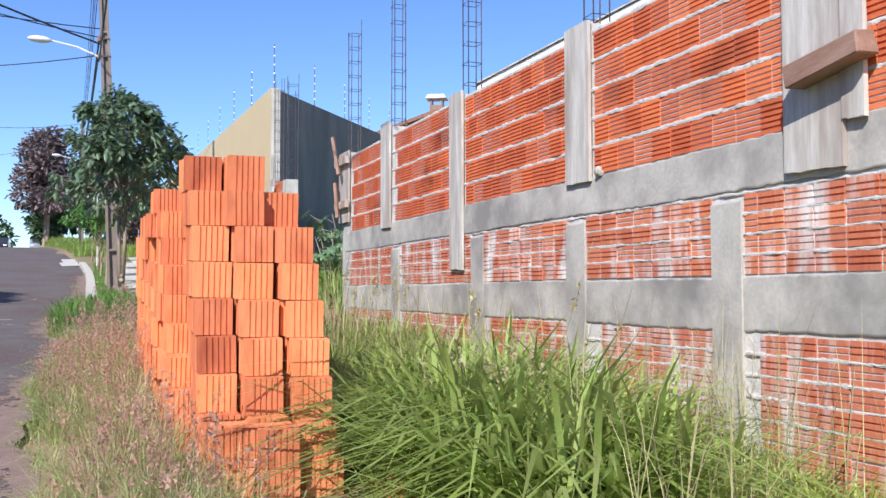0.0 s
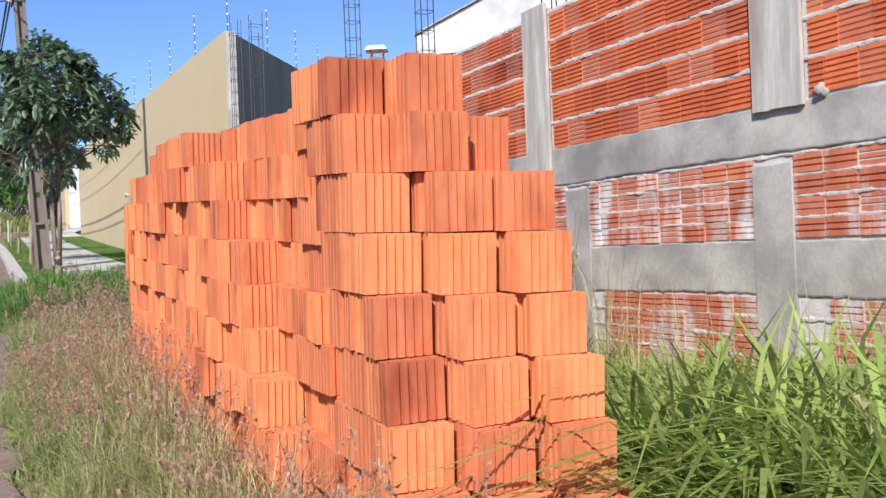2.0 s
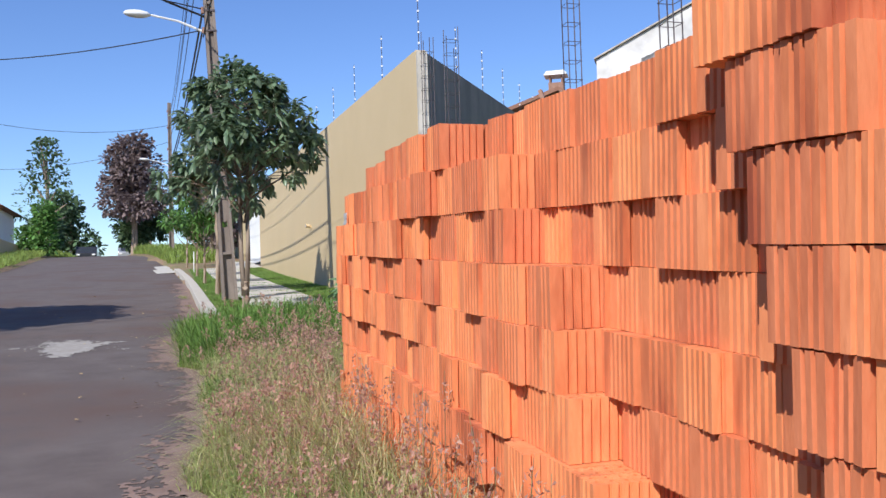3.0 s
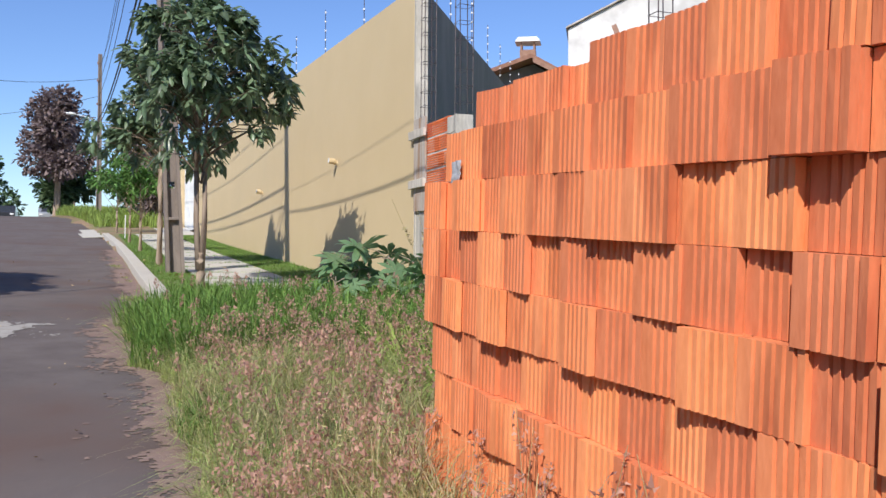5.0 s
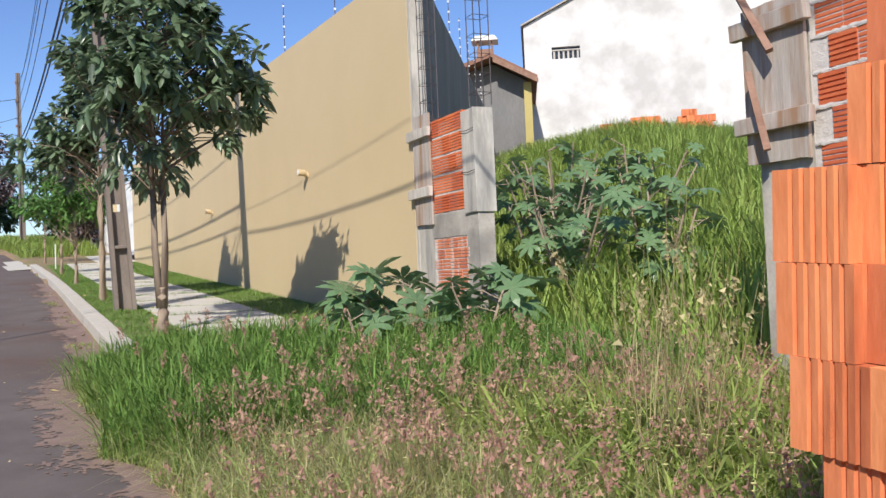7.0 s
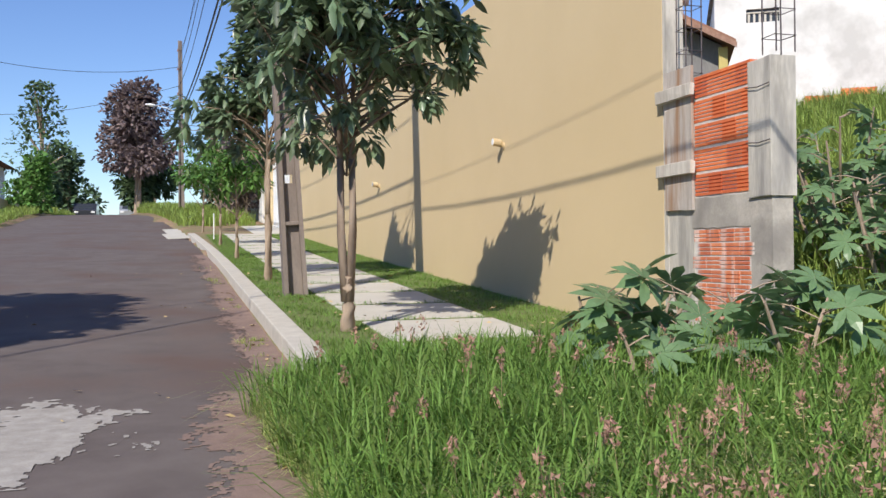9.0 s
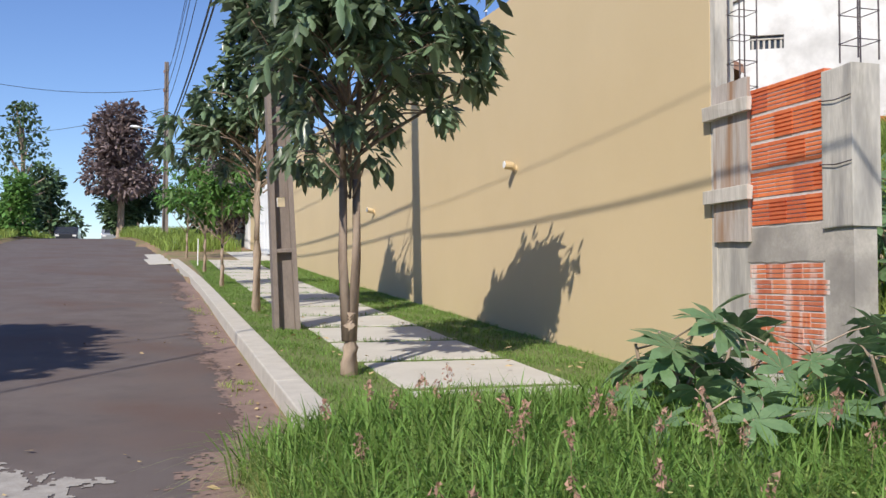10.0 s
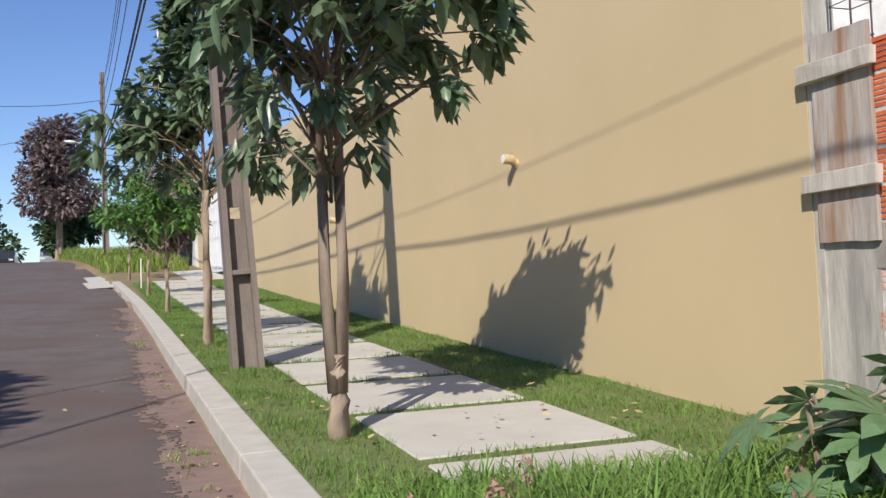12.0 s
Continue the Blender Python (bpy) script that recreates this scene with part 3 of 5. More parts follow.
# ---- painted wall ----
BX = 2.95
def wall_run(bm, p0, p1, zb, zt0, zt1, thick):
    """A wall between two plan points, with its thickness to the right of the way p0 to p1."""
    a, b = Vector(p0), Vector(p1)
    d = (b - a).normalized()
    n = Vector((d.y, -d.x)) * thick
    q = [(a, zt0), (b, zt1), (b + n, zt1), (a + n, zt0)]
    lo = [bm.verts.new((p.x, p.y, zb)) for p, _ in q]
    hi = [bm.verts.new((p.x, p.y, z)) for p, z in q]
    bm.faces.new(lo[::-1]); bm.faces.new(hi)
    for i in range(4):
        bm.faces.new((lo[i], lo[(i + 1) % 4], hi[(i + 1) % 4], hi[i]))
    return bm


wall_north = tagged(part("wall_north", wall_run(bmesh.new(), (BX, 17.97), (BX, 44.0), 0.8, 5.39, 6.33, 0.16), BEIGE), "tall smooth beige painted boundary wall", "wall", kind="structure")
part("corner_strip", boxed(BX + 0.004, BX + 0.17, 17.90, 17.966, 0.9, 5.36), PALE_CONCRETE, wall_north, "unpainted pale plaster edge")
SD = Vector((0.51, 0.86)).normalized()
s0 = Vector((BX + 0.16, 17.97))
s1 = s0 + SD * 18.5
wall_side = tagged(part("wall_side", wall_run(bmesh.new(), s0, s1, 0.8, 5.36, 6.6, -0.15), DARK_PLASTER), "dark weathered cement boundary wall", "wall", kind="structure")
# white gate and gate post beyond the painted wall
gate = thing("garage_gate", BX + 0.05, 47.0, float(grade(47)), "closed white sheet metal garage gate", "gate")
part("gate_leaf", boxed(0, 0.06, -2.9, -0.02, 0.05, 2.9, 0.01), WHITE, gate)
part("gate_leaf", boxed(0, 0.06, 0.02, 2.9, 0.05, 2.9, 0.01), WHITE, gate)
for k in range(12):
    part("rib", boxed(-0.012, -0.001, -2.8 + k * 0.5 - 0.015, -2.8 + k * 0.5 + 0.015, 0.15, 2.8), WHITE, gate)
tagged(part("wall_gatepost", boxed(BX - 0.1, BX + 0.4, 50.0, 52.1, 2.0, 6.0, 0.02), BEIGE), "beige gate post wall", "wall", kind="structure")
tagged(part("wall_beyond", boxed(BX - 0.2, BX + 5, 52.2, 66.0, 2.0, 5.4, 0.02), WHITE_WALL), "pale wall of the next plot", "wall", kind="structure")

# neighbouring houses
facade_o = Vector((14.45, 34.85))
FD = Vector((0.86, -0.51)).normalized()
white_house = thing("white_house", facade_o.x, facade_o.y, 4.66, "white-washed house with flaking gable wall and small window", "house", turn=math.degrees(math.atan2(FD.y, FD.x)))
def prism(bm, outline, d0, d1, holes=()):
    """An outline in x and z, given a depth in y."""
    a = [bm.verts.new((x, d0, z)) for x, z in outline]
    b = [bm.verts.new((x, d1, z)) for x, z in outline]
    bm.faces.new(a); bm.faces.new(b[::-1])
    for i in range(len(a)):
        j = (i + 1) % len(a)
        bm.faces.new((a[j], a[i], b[i], b[j]))
    return bm


WW0, WW1, WZ0, WZ1 = 0.9, 1.83, 4.12, 4.52
bm = bmesh.new()
for q in ([(0, -1), (WW0, -1), (WW0, 5.72), (0, 5.25)], [(WW0, -1), (WW1, -1), (WW1, WZ0), (WW0, WZ0)], [(WW0, WZ1), (WW1, WZ1), (WW1, 6.16), (WW0, 5.72)],
          [(WW1, -1), (14, -1), (14, 10.4), (9.5, 9.85), (WW1, 6.16)]):
    prism(bm, q, 0, 0.2)
part("wall", bm, WHITE_WALL, white_house)
part("wall", boxed(0, 14, 0.2, 9, -1, 5.0), WHITE_WALL, white_house)
part("roof", prism(bmesh.new(), [(-0.08, 5.26), (9.5, 9.92), (14.2, 10.46), (14.2, 10.52), (9.5, 9.98), (-0.08, 5.31)], -0.12, 9.2), CONCRETE, white_house, "thin grey roof edge")
win = part("window", boxed(WW0, WW1, 0.12, 0.15, WZ0, WZ1), GLASS, white_house)
for k in range(6):
    x = WW0 + (k + 0.5) * (WW1 - WW0) / 6
    part("bar", boxed(x - 0.03, x + 0.03, 0.05, 0.09, WZ0 + 0.005, WZ1 - 0.14), PALE_CONCRETE, win)
part("lintel", boxed(WW0 - 0.02, WW1 + 0.02, 0.04, 0.1, WZ1 - 0.12, WZ1 - 0.08), PALE_CONCRETE, win)

brown_house = thing("brown_house", 11.7, 32.3, 4.2, "house with dark tiled gable roof and brick chimney behind the wall", "house", turn=-30)
# the dark cement here paints the wall's shade under the eaves
part("wall", prism(bmesh.new(), [(-2.4, -1), (1.1, -1), (1.1, 3.2), (0.1, 3.75), (-2.4, 3.0)], 0, 5), DARK_PLASTER, brown_house, "brown gable wall, darkened for shade under the eaves")
part("roof", prism(bmesh.new(), [(-3.0, 2.75), (0.1, 3.8), (1.4, 3.1), (1.4, 3.2), (0.1, 3.93), (-3.0, 2.87)], -0.7, 5.5), ROOF_TILE, brown_house)
part("fascia", prism(bmesh.new(), [(0.15, 3.66), (1.42, 2.98), (1.42, 3.12), (0.15, 3.82)], -0.74, -0.702), BROWN_BOARD, brown_house)
part("corner_post", boxed(1.0, 1.22, -0.3, 0.1, -1, 3.1), OCHRE, brown_house, "ochre painted corner post")
chim = part("chimney", boxed(-0.35, 0.15, 0.6, 1.1, 3.5, 4.35), BROWN_BOARD, brown_house)
for dx in (-0.33, 0.08):
    for dy in (0.62, 1.03):
        part("chimney_leg", boxed(dx, dx + 0.05, dy, dy + 0.05, 4.35, 4.6), BROWN_BOARD, chim)
part("chimney_cap", prism(bmesh.new(), [(-0.5, 4.6), (0.3, 4.6), (0.2, 4.74), (-0.4, 4.74)], 0.5, 1.2), WHITE, chim, "pale chimney cap")

# ---- stacked bricks ----
BW, BD, BH = 0.182, 0.088, 0.1765      # width, thickness and height of a brick standing on end


def standing_brick(name, mat, holes):
    """A hollow brick on end: grooves down both wide faces, and open cells in its top."""
    def side(sign):
        pts = []
        for k in range(1, 6):
            x = -BW / 2 + 0.046 + (k - 1) * 0.0275
            pts += [(x - 0.0055, 0), (x - 0.0035, 0.0075), (x + 0.0035, 0.008), (x + 0.0050, 0.0015)]
        return [(sign * x, sign * (-BD / 2 + d)) for x, d in [(-BW / 2, 0)] + pts + [(BW / 2, 0)]]
    def end(sign):
        pts = []
        for y in (-0.0155, 0.0125):
            pts += [(BW / 2, y - 0.006), (BW / 2 - 0.009, y - 0.004), (BW / 2 - 0.009, y + 0.004), (BW / 2 - 0.001, y + 0.006)]
        return [(sign * x, sign * y) for x, y in pts]
    outline = side(1) + end(1) + side(-1) + end(-1)
    bm = bmesh.new()
    lo = [bm.verts.new((x, y, 0)) for x, y in outline]
    hi = [bm.verts.new((x, y, BH)) for x, y in outline]
    n = len(outline)
    for i in range(n):
        bm.faces.new((lo[i], lo[(i + 1) % n], hi[(i + 1) % n], hi[i]))
    bm.faces.new(lo[::-1])
    if not holes:
        bm.faces.new(hi)
    else:
        edges = [bm.edges.get((hi[i], hi[(i + 1) % n])) for i in range(n)]
        loops = []
        for cx in (-0.062, -0.021, 0.021, 0.062):
            for cy in (-0.0185, 0.0185):
                ring = [bm.verts.new((cx + 0.0145 * math.cos(a * math.pi / 4), cy + 0.0105 * math.sin(a * math.pi / 4), BH)) for a in range(8)]
                edges += [bm.edges.new((ring[i], ring[(i + 1) % 8])) for i in range(8)]
                loops.append(ring)
        bmesh.ops.triangle_fill(bm, use_beauty=True, use_dissolve=False, edges=edges)
        for ring in loops:
            deep = [bm.verts.new((v.co.x, v.co.y, BH - 0.09)) for v in ring]
            for i in range(8):
                bm.faces.new((ring[i], deep[i], deep[(i + 1) % 8], ring[(i + 1) % 8]))
            bm.faces.new(deep[::-1])
        bmesh.ops.recalc_face_normals(bm, faces=bm.faces)
    return mesh_of(bm, name, mat)


CLOSED = standing_brick("stack_brick", PILE_BRICK, False)
OPEN = standing_brick("stack_brick_open", PILE_BRICK, True)
SLOPE = math.degrees(math.atan(0.056))


def base_z(y):
    """Foot of the stacks, which follow the street's climb."""
    return 0.29 + 0.056 * y


class Stack:
    """Bricks set one by one; those in sight are single parts, the hidden rest is joined."""
    def __init__(self, label, x, y):
        self.ob = thing("brick_stack", 0, 0, 0, label, "brick stack", "stacked bricks")
        self.r = random.Random(int(y * 10))
        self.count, self.rest = 0, []

    def put(self, x, y, z, wide, top, jx=0.006, jy=0.006, seen=True):
        """wide: the way the grooved faces look, 'x' (to the street) or 'y' (along it)."""
        r = self.r
        x, y = x + r.uniform(-jx, jx), y + r.uniform(-jy, jy)
        turn = (0 if wide == "y" else 90) + r.gauss(0, 3.0)
        m = Matrix.Translation((x, y, z)) @ Euler((radians(SLOPE), 0, 0)).to_matrix().to_4x4() @ pose(0, 0, 0, 0, r.gauss(0, 0.5), turn)
        if seen and self.count < 296:
            ob = new("brick", OPEN if top else CLOSED)
            ob.matrix_basis, ob.parent = m, self.ob
            self.count += 1
        else:
            self.rest.append(m)

    def finish(self):
        if not self.rest:
            return
        V0 = np.array([v.co[:] for v in CLOSED.vertices])
        polys = [list(p.vertices) for p in CLOSED.polygons]
        V, F = [], []
        for k, m in enumerate(self.rest):
            a = np.array(m)
            V.append(V0 @ a[:3, :3].T + a[:3, 3])
            F += [[i + k * len(V0) for i in p] for p in polys]
        me = bpy.data.meshes.new("more_bricks")
        me.from_pydata(np.concatenate(V).tolist(), [], F)
        me.materials.append(PILE_BRICK)
        ob = new("more_bricks", me)
        ob.parent = self.ob
        tagged(ob, "inner bricks of the stack", kind="stuff")


# near stack: three brick columns wide at its front, nine courses, stepping out towards the foot
A = Stack("tall stack of orange hollow clay bricks on the grass verge", 0.6, 5.0)
COURSE, CB = 0.180, 0.178      # heights of a course in the near and the far stack
FRONT = {9: 7.53, 8: 6.90, 7: 6.88, 6: 6.51, 5: 6.49, 4: 6.43, 3: 6.22, 2: 6.12, 1: 6.06}
for k in range(1, 10):
    zc = (k - 1) * COURSE
    d = 9 - k
    n_cols = 2 if k == 9 else 3
    fronts = [(0.300 + 0.006 * d, 5.36 - 0.052 * d), (0.490 + 0.007 * d, 5.20 - 0.046 * d), (0.672 + 0.014 * d, 5.14 - 0.047 * d)]
    if k == 9:
        fronts = [(0.297, 5.38), (0.492, 5.20)]
    if k == 8:
        fronts[2] = (0.67, 5.24)
        fronts[1] = (0.468, 5.18)
    for c, (x, y) in enumerate(fronts):
        depth = 4 if c == 0 else 6 if c == 1 else 5
        for j in range(depth):
            yy = y + BD / 2 + j * (BD + 0.002)
            top = (k == 9) or (c == 2 and k >= 7) or (j == 0)
            A.put(x, yy, base_z(yy) + zc, "y", top, 0.008, 0.004 + (0.012 if j == 0 else 0), seen=(j < 2 or k == 9))
    # street side, behind the front columns, level with the far stack
    y = fronts[0][1] + 4 * (BD + 0.002) + BW / 2
    zm = (k - 1) * CB - 0.05
    while y < FRONT[k] + 0.08:
        x = 0.345 + 0.02 * (y - 6.2) + A.r.choice((0, 0, -0.026, -0.014, 0.015, 0.024))
        A.put(x + BD / 2, y, base_z(y) + zm, "x", k >= 8, 0.010, 0.003)
        A.put(x + BD * 1.5 + 0.004, y, base_z(y) + zm, "x", k >= 8, 0.005, 0.003, seen=k >= 8)
        A.put(x + BD * 2.5 + 0.008, y, base_z(y) + zm, "x", False, 0.005, 0.003, seen=False)
        y += BW + 0.003
# the two lowest courses stand out in front
for k in (1, 2):
    for j in (1, 2):
        for x, y in ((0.36, 4.86), (0.55, 4.79), (0.745, 4.82)):
            yy = y - (j - 1) * (BD + 0.003)
            if x < 0.7 or j == 1:
                A.put(x, yy, base_z(yy) + (k - 1) * COURSE - 0.012, "y", k == 2, 0.006, 0.006)
A.finish()

# far stack: its corner steps towards the street
B = Stack("long stack of orange hollow clay bricks on the grass verge", 0.3, 8.0)
for k in range(1, 10):
    zc = (k - 1) * CB - 0.05
    y0, y1 = FRONT[k], {9: 9.86, 8: 9.76}.get(k, 9.87)
    shift = B.r.uniform(-0.012, 0.014) + - 0.002 * (9 - k)
    # corner bricks that look down the street
    for j in range(2):
        yy = y0 + BD / 2 + j * (BD + 0.002)
        B.put(0.285 + shift, yy, base_z(yy) + zc, "y", True, 0.006, 0.005)
        B.put(0.285 + shift + BW + 0.004, yy, base_z(yy) + zc, "y", k >= 8, 0.006, 0.005, seen=k > 5)
    y = y0 + 2 * (BD + 0.002) + BW / 2 + 0.004
    while y < y1 - BW * 0.4:
        wob = 0.014 * math.sin(1.9 * y + k) + ((0.06 if y < 8.7 else 0.17) if k == 9 else 0)
        x = 0.190 + shift + wob + B.r.choice((0, 0, 0, -0.012, -0.026, 0.02, 0.012))
        B.put(x + BD / 2, y, base_z(y) + zc, "x", k >= 8, 0.010, 0.003)
        B.put(x + BD * 1.5 + 0.004, y, base_z(y) + zc, "x", k >= 8, 0.005, 0.003, seen=k >= 8)
        for q in (2.5, 3.5, 5.0):
            B.put(x + BD * q + 0.01, y, base_z(y) + zc, "x", False, 0.005, 0.003, seen=False)
        y += BW + 0.0025
B.finish()

# scrap of thin plastic caught between two courses
bm = bmesh.new()
rows = [[bm.verts.new((-0.012 - 0.03 * abs(noise.noise((i * 0.7, j * 0.9, 4))), (i - 3) * 0.018 + 0.006 * noise.noise((i, j, 2)), -j * 0.022 * (0.6 + 0.5 * abs(math.sin(i * 1.4))))) for j in range(6)] for i in range(7)]
for p, q in zip(rows, rows[1:]):
    for j in range(5):
        bm.faces.new((p[j], q[j], q[j + 1], p[j + 1]))
tagged(part("plastic_scrap", bm, SCRAP, None, "torn greyish plastic scrap caught between stacked bricks", True, pose(0.187, 9.48, 2.085) @ Matrix.Diagonal((0.6, 0.75, 0.7, 1))), category="litter")

# bricks left lying in the grass by the near stack
r = random.Random(31)
for k, (x, y, a, t) in enumerate(((1.12, 4.78, 25, 90), (1.30, 4.62, -15, 90), (1.02, 4.45, 60, 90), (1.22, 4.95, 5, 0))):
    ob = new("loose_brick", OPEN)
    z = float(ground_z(x, y))
    ob.matrix_basis = Matrix.Translation((x, y, z + (BD / 2 + 0.02 if t else 0.02))) @ pose(0, 0, 0, t, 0, 0) @ pose(0, 0, 0, 0, 0, a)
    tagged(ob, "loose orange hollow brick lying in the grass", "brick", "loose bricks")
# small piles at the top of the lot, below the white wall
for x, y, n in ((15.5, 31.3, 4), (16.2, 30.9, 9), (17.4, 30.2, 12)):
    z = float(ground_z(x, y)) + 0.8
    pile = thing("brick_pile", x, y, z, "small pile of orange bricks on the grassy slope", "brick pile", "brick piles", -30)
    for i in range(n):
        lvl = i // 5
        ob = new("brick", CLOSED)
        ob.matrix_basis = pose((i % 5 - 2 + 0.5 * lvl) * 0.22, r.uniform(-0.05, 0.05), lvl * 0.19 - 0.1, 0, 0, r.uniform(-20, 20)) @ Matrix.Diagonal((1.15, 2.0, 1.15, 1))
        ob.parent = pile
    part("rubble", boxed(-0.6, 0.6, -0.2, 0.3, -0.8, -0.09, 0.03, 0.05, n), WALL_BRICK, pile, "broken brick rubble")

# ---- poles, wires, wall fittings ----
def street_pole(x, y, h, label, lamp=True, near=True, tilt=0.0):
    z = float(grade(y)) - 0.05
    p = thing("street_pole", x, y, z, label, "utility pole", "utility poles")
    p.matrix_basis = pose(x, y, z, 0, tilt, 0)
    w0, d0, w1, d1 = 0.30, 0.24, 0.15, 0.13
    bm = bmesh.new()
    n = 12
    # two flanges and the web between them: an H section that narrows upwards
    def sec(t):
        return w0 + (w1 - w0) * t, d0 + (d1 - d0) * t
    for sgn in (-1, 1):
        bm = bmesh.new()
        rings = []
        for i in range(n + 1):
            wa, da = sec(i / n)
            rings.append([bm.verts.new((sgn * a, b, h * i / n)) for a, b in ((wa / 2, -da / 2), (wa / 2 - 0.055, -da / 2), (wa / 2 - 0.055, da / 2), (wa / 2, da / 2))])
        for u, v in zip(rings, rings[1:]):
            for c in range(4):
                bm.faces.new((u[c], u[(c + 1) % 4], v[(c + 1) % 4], v[c]))
        bm.faces.new(rings[0][::-1]); bm.faces.new(rings[-1])
        bmesh.ops.recalc_face_normals(bm, faces=bm.faces)
        part("flange", bm, POLE, p)
    bm = bmesh.new()
    holes = (1.55, 2.15) if near else ()
    zs = [0.0]
    for hz in holes:
        zs += [hz - 0.055, hz + 0.055]
    zs.append(h)
    for i in range(len(zs) - 1):
        if i % 2 == 0:
            wa = w0 / 2 - 0.05
            wb = sec(zs[i + 1] / h)[0] / 2 - 0.05
            box(bm, -wa, wa, -0.02, 0.02, zs[i], zs[i + 1])
        else:
            for s in (-1, 1):
                box(bm, *sorted((s * 0.05, s * 0.10)), -0.02, 0.02, zs[i], zs[i + 1])
    part("web", bm, POLE, p)
    if near:
        for zc in (0.95, 2.75, 4.4, 5.9):
            wa, da = sec(zc / h)
            part("rib", boxed(-wa / 2 + 0.05, wa / 2 - 0.05, -da / 2 + 0.005, da / 2 - 0.005, zc, zc + 0.05, 0.008), POLE, p)
    for zc in ((5.35, 5.75, 6.9, 7.6) if near else (h - 2.6, h - 1.4, h - 0.5)):
        wa, da = sec(zc / h)
        part("band", boxed(-wa / 2 - 0.01, wa / 2 + 0.01, -da / 2 - 0.01, da / 2 + 0.01, zc, zc + 0.035), IRON, p)
        part("insulator", tube(bmesh.new(), [(-wa / 2 - 0.03, -da / 2, zc - 0.04), (-wa / 2 - 0.03, -da / 2, zc + 0.08)], [0.035, 0.03], 8), BROWN_BOARD, p)
    if lamp:
        zl = 5.35 if near else h - 3.5
        arm = part("lamp_arm", tube(bmesh.new(), [(-0.1, 0, zl), (-0.6, -0.02, zl + 0.22), (-1.15, -0.05, zl + 0.34)], [0.025, 0.022, 0.02], 6), WHITE, p, "pale steel lamp arm")
        bm = bmesh.new()
        bmesh.ops.create_uvsphere(bm, u_segments=12, v_segments=8, radius=1, matrix=pose(-1.36, -0.06, zl + 0.35, 0, 5, 0) @ Matrix.Diagonal((0.26, 0.12, 0.075, 1)))
        part("lamp_head", bm, WHITE, arm, "white lamp head", True)
    return p


PY = 22.68
FAR_X, FAR_Y = -0.6, 57.0
POLE_X, LEAN = 0.33, 0.05      # foot of the near pole, and how far it leans to the street for each metre of height
street_pole(POLE_X, PY, 9.2, "weathered concrete utility pole with street lamp arm", tilt=-math.degrees(LEAN))
street_pole(FAR_X, FAR_Y, 8.6, "distant concrete utility pole with street lamp", near=False)
street_pole(-2.2, 84.0, 8.2, "distant concrete utility pole", False, near=False)


def cable(name, a, b, sag, rad, label="black overhead cable strung between the poles"):
    a, b = Vector(a), Vector(b)
    pts = [a.lerp(b, i / 14) - Vector((0, 0, sag * 4 * (i / 14) * (1 - i / 14))) for i in range(15)]
    return tagged(part(name, tube(bmesh.new(), pts, [rad] * 15, 5), CABLE, None, label), category="cable", group="overhead cables")


pz, p2z = float(grade(PY)), float(grade(FAR_Y))
for k, (z, rad, dx) in enumerate(((5.35, 0.018, 0.15), (5.75, 0.022, 0.12), (6.9, 0.01, 0.1), (7.6, 0.01, 0.1), (8.2, 0.008, 0.1), (8.8, 0.008, -0.05))):
    cable("overhead_cable", (POLE_X - LEAN * z - dx, PY, pz + z), (FAR_X - dx, FAR_Y, p2z + z - 0.6), 0.5 + 0.1 * k, rad)
for k, (z, rad, dx) in enumerate(((5.2, 0.0155, 0.15), (5.6, 0.0045, 0.12), (8.8, 0.0045, 0.0))):
    cable("overhead_cable", (POLE_X - LEAN * z - dx, PY, pz + z), (0.35 + 0.2 * k, -10.0, (10.1, 10.5, 11.0)[k]), (1.25, 0.9, 0.6)[k], rad)
for k, (z, tx, ty, tz) in enumerate(((5.75, -9.5, 14.0, 7.6), (5.95, -10, 20.5, 8.4), (5.35, -9.0, 33.0, 8.6), (5.6, -9.5, 10.6, 8.2))):
    cable("overhead_cable", (POLE_X - LEAN * z - 0.1, PY, pz + z), (tx, ty, tz), 0.35, 0.022 if k == 3 else 0.013)
cable("overhead_cable", (FAR_X, FAR_Y, p2z + 7.3), (-9.5, 52.0, p2z + 6.5), 0.5, 0.012)
cable("overhead_cable", (FAR_X, FAR_Y, p2z + 6.4), (-12, 66.0, p2z + 6.0), 0.5, 0.012)

# wall spots
for k, (y, z) in enumerate(((22.0, 3.45), (29.35, 3.45))):
    s = thing("wall_spotlight", BX, y, z, "small beige wall spotlight with white lens", "spotlight", "wall spotlights")
    part("plate", tube(bmesh.new(), [(0, 0, 0), (-0.015, 0, 0)], [0.045, 0.045], 12), BEIGE, s)
    part("body", tube(bmesh.new(), [(-0.015, 0.01, 0.0), (-0.06, -0.0, 0.035), (-0.15, -0.0, 0.045)], [0.035, 0.05, 0.055], 12), BEIGE, s)
    part("lens", tube(bmesh.new(), [(-0.151, -0.0, 0.045), (-0.156, -0.0, 0.045)], [0.045, 0.04], 12), WHITE, s, "white lens")
# electric fence rods
def fence_rod(x, y, z, h=0.9):
    f = thing("fence_rod", x, y, z, "thin electric fence rod with white insulators", "fence rod", "electric fence rods")
    part("rod", tube(bmesh.new(), [(0, 0, -0.1), (0, 0, h)], [0.007, 0.006], 5), IRON, f)
    for i in range(5):
        part("insulator", boxed(-0.013, 0.013, -0.013, 0.013, 0.15 + i * 0.17, 0.18 + i * 0.17), WHITE, f)


